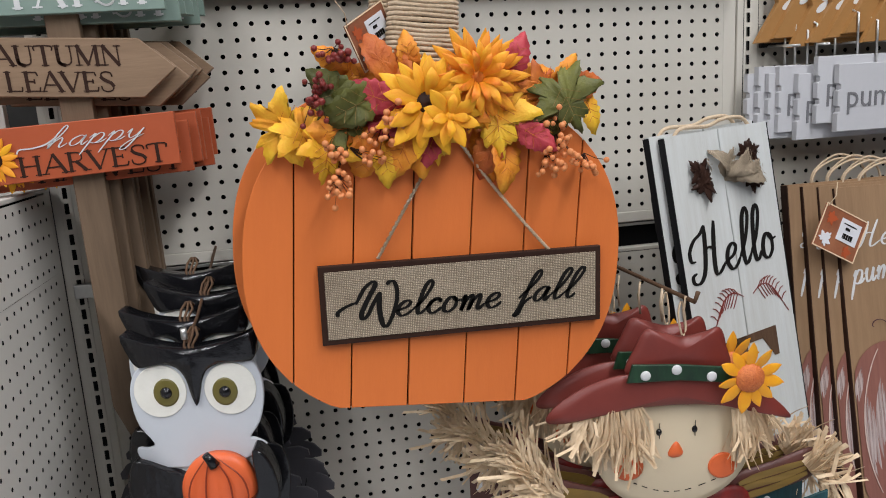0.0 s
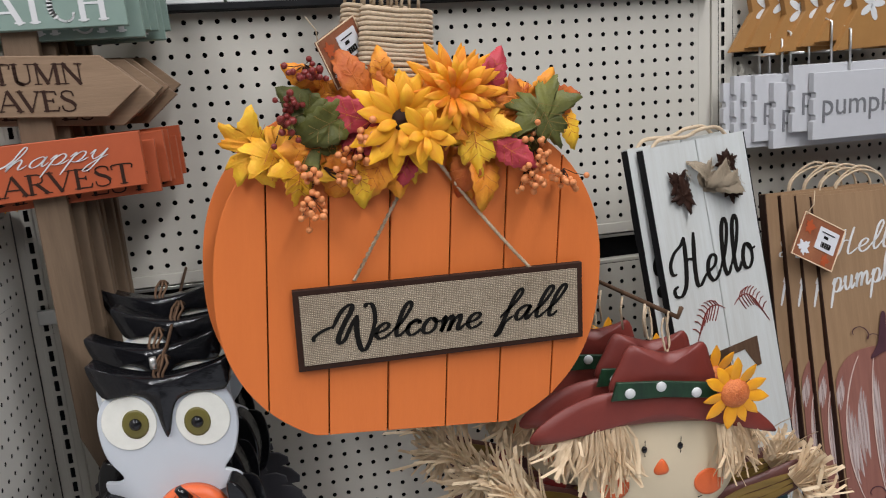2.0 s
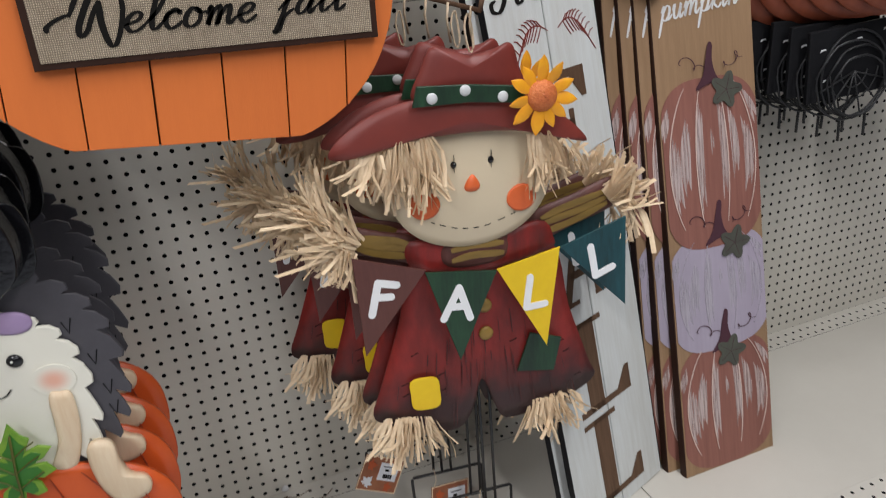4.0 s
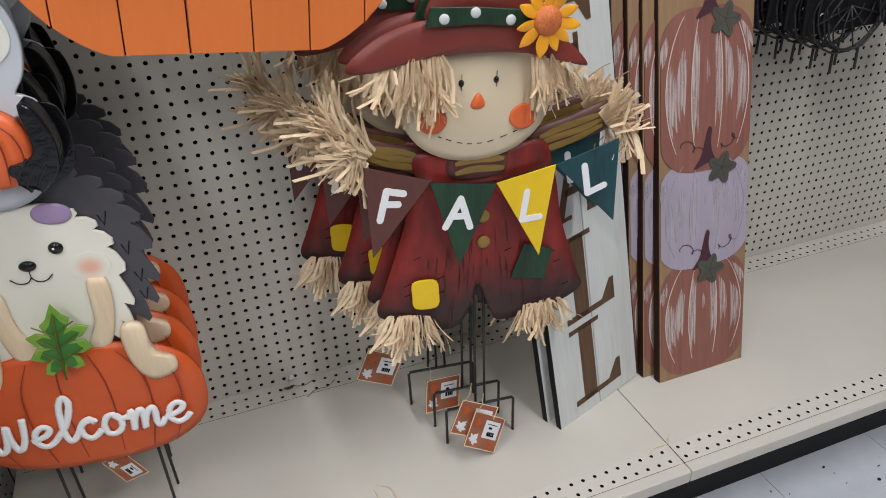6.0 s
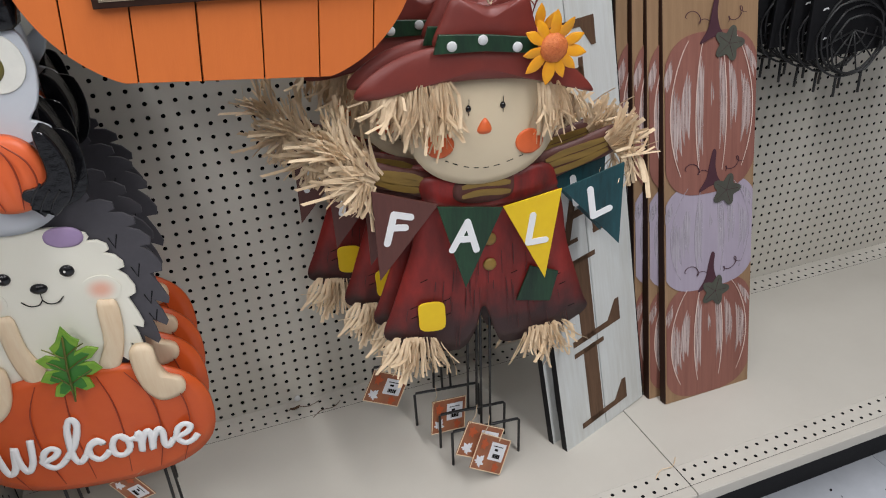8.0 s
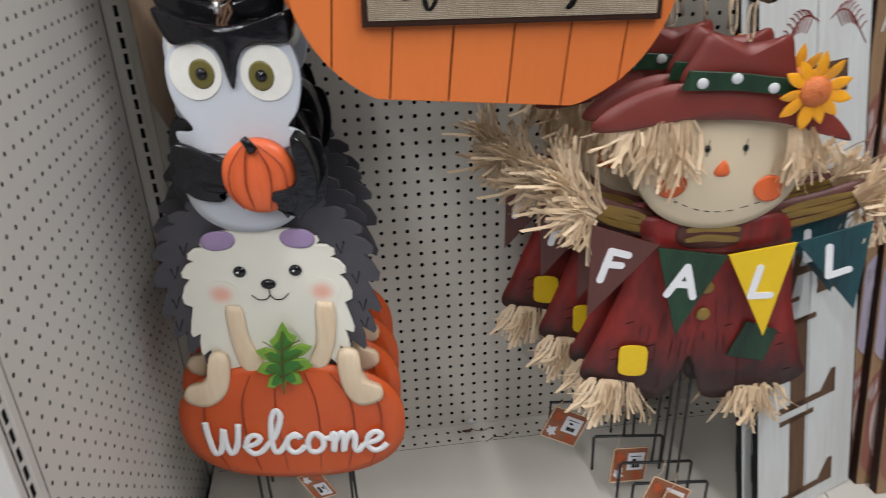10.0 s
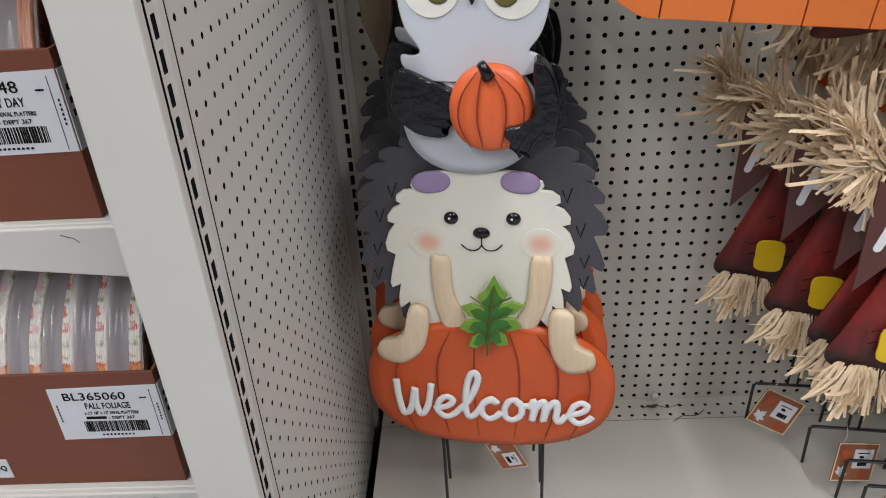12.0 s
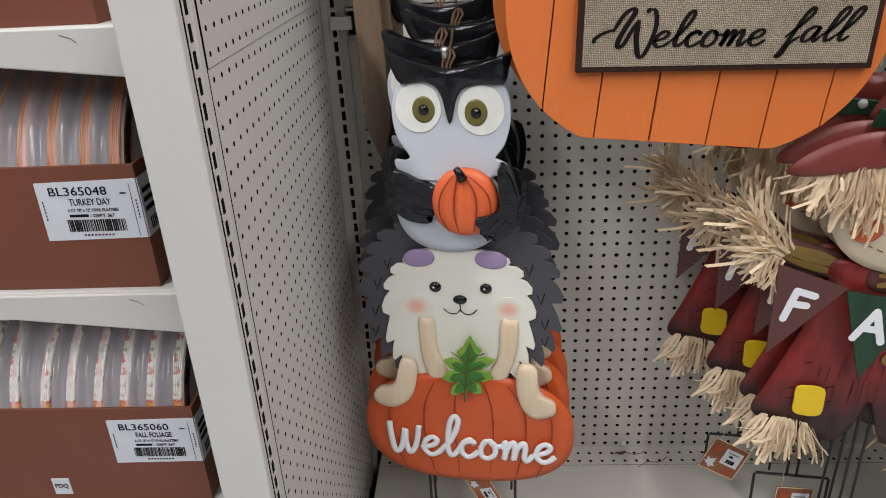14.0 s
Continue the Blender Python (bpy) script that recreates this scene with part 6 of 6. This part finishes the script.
def pumpkin_board(m, label):
    b = thing("pumpkin_board", m, label, "sign", "tall pumpkin boards")
    slab("board", [(-.111, 0), (.111, 0), (.111, 1.065), (-.111, 1.065)], "wood", b, 0, .018, .0012, "bare pale wood board")
    box("dark_edge", -.1132, -.1112, .0006, .0178, .001, 1.064, "brown", b, 0)
    painted_pumpkin(b, .136, .118, .134, "rose", "rose_light", -.0008, -.02)
    painted_pumpkin(b, .37, .12, .118, "lav", "lav_light", -.0016, .02)
    painted_pumpkin(b, .62, .118, .16, "rose", "rose_light", -.0024, .02)
    script("lettering", "Hello", -.078, .952, .0225, "white", b, -.001, .2, .05, .3, stretch=1.6)
    script("lettering", "pumpkin", -.093, .886, .024, "white", b, -.001, .2, .1, .25, stretch=1.3)
    for k in range(2):
        tube("twine_handle", round_curve([(-.055, .012, 1.05), (-.045, .008 + .006 * k, 1.085), (0, .004, 1.105 + .008 * k), (.05, .006, 1.09), (.062, .012, 1.05)], 5, False), .0022, "jute", b, 6)
    return b


pumpkin_board(pose(1.425, -.343, DK) @ pose(0, 0, 0, -12) @ pose(0, 0, 0, 0, .6), "tall wooden board painted with three stacked pumpkins, leaning back")
for k, (dx, dy, ln, rl) in enumerate(((-.022, .03, -10.6, .2), (-.04, .056, -9.4, -.4), (-.07, .085, -8.2, -.2))):
    pumpkin_board(pose(1.425 + dx, -.343 + dy, DK) @ pose(0, 0, 0, ln) @ pose(0, 0, 0, 0, rl), "tall wooden pumpkin board leaning in a stack behind another")
hang_tag(pose(1.305, -.165, 1.148, -8, 28, 0) @ Matrix.Scale(1.6, 4), "rust-orange swing tag with a white sticker on a pumpkin board")


# ---- signposts with arrows ----
def signpost(m, label):
    s = thing("signpost", m, label, "sign", "wooden signposts")
    slab("post", [(-.046, -.4), (-.033, .3), (.01, .3), (-.004, -.4), (-.024, -.465)], "wood_post", s, .004, .016, .0015, "weathered pale wood post")
    a = slab("arrow_board", [(-.16, .068), (.077, .046), (.125, .083), (.081, .126), (-.16, .145), (-.13, .105)], "wood_h", s, -.008, .011, .0012, "pale wood arrow board with burnt letters")
    serif("lettering", "AUTUMN", -.105, .057, .1035, .0265, "brown", a, -.0086, -.075)
    serif("lettering", "LEAVES", -.096, .043, .069, .0265, "brown", a, -.0086, -.085)
    h_ = slab("harvest_board", [(-.165, -.055), (.111, -.049), (.112, .024), (-.165, .021)], "rust", s, -.012, .012, .0012, "burnt orange board with white and black lettering")
    script("lettering", "happy", -.062, -.011, .0125, "white", h_, -.0131, .17, .03, .35, stretch=2.55)
    v, f = [], []
    ribbon_data(round_curve([(-.098, -.0145), (-.094, -.009), (-.078, -.0085), (-.06, -.005), (-.045, .004)], 4, False), .0019, -.0132, v, f, 1, 1)
    link_mesh("lettering_tail", v, f, "white", h_)
    serif("lettering", "HARVEST", -.101, .096, -.046, .0265, "brown", h_, -.0127, .01)
    random.seed(4)
    flower(h_, -.128, -.012, -.02, [(13, .032, .013, .02, .0, "petal"), (13, .026, .012, .02, -.001, "petal2")], .012, "brown", "painted_sunflower")
    g = slab("green_board", [(-.17, .168), (.124, .161), (.124, .24), (-.17, .245)], "sage", s, -.01, .012, .0012, "sage green board with white letters")
    serif("lettering", "PATCH", -.068, .103, .1735, .042, "white", g, -.0106, -.02)
    return s


sp = signpost(pose(.098, -.17, 1.4, 0, -2, 0), "wooden signpost with arrow boards reading AUTUMN LEAVES and happy HARVEST")
for k, (dx, dy, dz, r1) in enumerate(((.014, .024, -.012, -1.5), (.024, .046, -.004, -3.2), (.028, .066, .0, -1.8), (.036, .088, -.012, -2.6), (.04, .108, .004, -2.0))):
    c = copy_thing(sp, pose(.098 + dx, -.17 + dy, 1.4 + dz, 0, r1, 0))
    tagged(c, "wooden signpost with arrow boards hanging behind another")
bk = thing("shelf_bracket", pose(0, 0, 0), "short chromed bracket hooked into the upright", "bracket")
box("bracket_plate", -.006, .035, -.022, -.009, 1.137, 1.16, "steel", bk, .002)


# ---- plates, arrows and hanging things in the next bay ----
def notched(w, h, n):
    out = [(0, 0)]
    for i in range(n):
        z = h * (i + 1) / (n + 1)
        out += [(0, z - .007), (.005, z - .004), (.005, z + .004), (0, z + .007)]
    out += [(0, h), (w, h)]
    for i in range(n):
        z = h * (n - i) / (n + 1)
        out += [(w, z + .007), (w - .005, z + .004), (w - .005, z - .004), (w, z - .007)]
    return out + [(w, 0)]


def patch_plate(m, label):
    p = thing("plank_sign", m, label, "sign", "white plank signs")
    slab("board", notched(.36, .118, 2), "plank_white", p, 0, .012, .0008, "white painted board with notched ends")
    letters("lettering", "pumpkin", .112, .06, .058, "grey_ink", p, -.0008, .186)
    letters("lettering", "patch", .282, .06, .058, "grey_ink", p, -.0008, .124)
    tube("wire_hanger", [(.08, .006, .117), (.08, .007, .19), (.08, .03, .2)], .0022, "steel", p, 5)
    return p


for k, (dx, dy, dz, yw) in enumerate(((0, 0, 0, 0), (-.03, .016, .016, -3), (-.058, .03, -.012, 2), (-.088, .042, .003, 1), (-.102, .052, -.008, -2), (-.116, .062, .005, 2), (-.13, .074, -.006, 0))):
    patch_plate(pose(1.325 + dx, -.12 + dy, 1.324 + dz, 0, 0, yw), "white notched plank sign reading pumpkin patch" if k == 0 else "white notched plank sign hanging behind another")


def arrow_sign(m, label):
    a = thing("arrow_sign", m, label, "sign", "mustard arrow signs")
    slab("board", [(0, 0), (.3, 0), (.3, .14), (.03, .14), (.045, .07)], "mustard", a, 0, .012, .001)
    for i in range(5):
        slab("leaf_motif", oval(.075 + .014 * math.cos(i * 1.25), .075 + .016 * math.sin(i * 1.25), .014, .006, 16, 2, i * 1.25), "white", a, -.0008, .0007)
    return a


for k in range(7):
    arrow_sign(pose(1.378 - .027 * k, -.11 + .012 * k, 1.478 + .006 * ((k * 3) % 4), 0, -2 + (k * 5) % 4, 0), "mustard arrow board with a white leaf motif" if k == 0 else "mustard arrow board hanging behind another")
rail = tagged(box("dark_label_rail", 1.245, 1.42, -.012, -.004, 1.483, 1.5, "black", None, .001), "dark rail across the pegboard gap", "rail", kind="structure")
for k in range(4):
    hk = thing("display_hook", pose(1.26 + .06 * k, 0, 1.485), "steel display hook on the pegboard", "hook", "display hooks")
    tube("hook_wire", [(0, 0, 0), (0, -.1, -.006)], .0026, "steel", hk, 5)


def round_pumpkin(m, label):
    p = thing("round_pumpkin", m, label, "decoration", "round orange pumpkins")
    pillow("disc", oval(0, 0, .135, .128, 48, 2.2), "pumpkin_brown_shaded", p, 0, .012, .006, lobes=5, ridge=.004)
    slab("stem", [(-.015, .12), (.015, .12), (.02, .165), (-.006, .17)], "wood_dark", p, 0, .008)
    return p


for k in range(8):
    round_pumpkin(pose(1.86 - .028 * k, -.28 + .028 * k, 1.15 - .004 * k, 0, 3, -12), "orange round pumpkin plaque hanging in a row")
hk = thing("display_hook", pose(0, 0, 0), "steel display hook carrying round pumpkins", "hook", "display hooks")
tube("hook_wire", [(1.64, 0, 1.31), (1.86, -.31, 1.3)], .003, "steel", hk, 6)


def black_sign(m, label):
    b = thing("spider_web_sign", m, label, "decoration", "black hanging signs")
    box("board", -.1, .1, 0, .01, 0, .14, "black", b, .002)
    tube("wire_ring", [(.075 * math.cos(a), -.006, .045 + .085 * math.sin(a)) for a in [i / 24 * 2 * math.pi for i in range(25)]], .0026, "wire", b, 5)
    for i in range(6):
        a = math.pi + math.pi * (i + .5) / 6
        tube("web_wire", [(.0, -.006, .05), (.08 * math.cos(a), -.008, .045 + .09 * math.sin(a))], .0018, "wire", b, 4)
    for q, (cx, cz, r) in enumerate(((.008, .03, .07), (-.012, .035, .078), (.004, .022, .06))):
        tube("wire_ring", [(cx + r * math.cos(a), -.009 - .004 * q + .003 * math.sin(7 * a), cz + r * math.sin(a)) for a in [i / 28 * 2 * math.pi for i in range(29)]], .0024, "wire", b, 5)
    for r in (.03, .055):
        tube("web_wire", [(r * math.cos(math.pi + math.pi * i / 8), -.006, .05 + r * 1.05 * math.sin(math.pi + math.pi * i / 8)) for i in range(9)], .0015, "wire", b, 4)
    # glints of light put on as small white slivers
    for x, z in ((-.07, .1), (.01, .11), (-.06, .04), (.07, .12)):
        slab("glint", [(x - .006, z - .002), (x, z + .001), (x + .007, z), (x + .005, z + .004), (x - .004, z + .003)], "white", b, -.0012, .001)
    for x in (-.02, .04):
        tube("stake_rod", [(x, .0, -.04), (x, 0, -.09)], .003, "wire", b, 5)
    return b


for k in range(6):
    black_sign(pose(1.78 - .022 * k, -.2 + .03 * k, .86 + .006 * k, 0, -4 + (k * 7) % 5, -8), "black hanging sign with a wire spider web ring")
for k in range(3):
    black_sign(pose(1.99 + .012 * k, -.25 + .04 * k, .84 + .01 * k, 0, 3 - k, -10), "black hanging sign with a wire spider web ring")

# ---- top of the bay ----
rl = tagged(box("top_rail", .225, 1.19, -.03, -.0045, 1.602, 1.612, "black", None, .001), "dark steel rail along the upper pegboard", "rail", kind="structure")
for k, (x0, x1) in enumerate(((.245, .335), (.34, .415), (.42, .5), (.66, .78), (.785, .93), (.935, 1.07))):
    pk_ = thing("white_plaque", pose(0, 0, 0), "white boxed plaque standing on the upper rail", "plaque", "white plaques")
    box("board", x0, x1, -.026, -.012, 1.6125, 1.76, "white", pk_, .0015)
    box("border", x0 + .006, x1 - .006, -.0266, -.0262, 1.622, 1.6245, "ink", pk_, 0)

# ---- litter on the deck ----
random.seed(31)
for k, (x, y) in enumerate(((.57, -.03), (.62, -.06), (.64, -.42), (.68, -.40), (.78, -.5), (1.2, -.5), (1.14, -.16))):
    st_ = thing("straw_wisp", pose(x, y, DK + .0015, 0, 0, random.uniform(0, 180)), "loose wisp of straw lying on the base shelf", "litter", "straw litter")
    tube("strand", round_curve([(-.035, 0, 0), (-.01, .006, .001), (.015, -.004, .0015), (.04, .006, .0)], 4, False), .0009, "straw" if k > 1 else "wood_dark", st_, 4)
dl = thing("dry_leaf_scrap", pose(.555, -.028, DK + .004, 78, 0, 15), "brown scrap of dry leaf on the base shelf", "litter")
leaf_part(dl, 0, 0, 0, .016, 80, "oval", "wood_dark", .3)
fz = thing("lint_scrap", pose(.565, -.006, DK + .01), "small pale scrap of lint against the pegboard", "litter")
pillow("scrap", [(p.x, p.y) for p in round_curve([(-.006, -.006), (.005, -.007), (.007, .002), (.002, .008), (-.005, .004)], 3)], "white", fz, 0, .003, .001)

# ---- floor tiles, last ----
me_tile = None
for i in range(-3, 13):
    for j in range(9):
        x0, y0 = -.35 + i * .3048, -.45 - j * .3048
        if me_tile is None:
            o = part("tile", box_bm(.0006, .3042, -.3042, -.0006, -.0029, 0, .0004), "floor", fl)
            me_tile = o.data
        else:
            o = new("tile", me_tile)
            o.parent = fl
        o.location = (x0, y0, 0)
random.seed(77)
bm = bmesh.new()
for k in range(60):
    x, y = random.uniform(1.2, 2.3), random.uniform(-.75, -.55)
    r = random.uniform(.0015, .006)
    bmesh.ops.create_circle(bm, cap_ends=True, segments=7, radius=r, matrix=Matrix.Translation((x, y, .0004)) @ Matrix.Rotation(random.uniform(0, 6), 4, "Z") @ Matrix.Diagonal((1, random.uniform(.3, .9), 1, 1)))
sp_ = part("floor_scuffs", bm, "black", fl, "dark scuffs on the tiles")
tagged(sp_, kind="stuff")
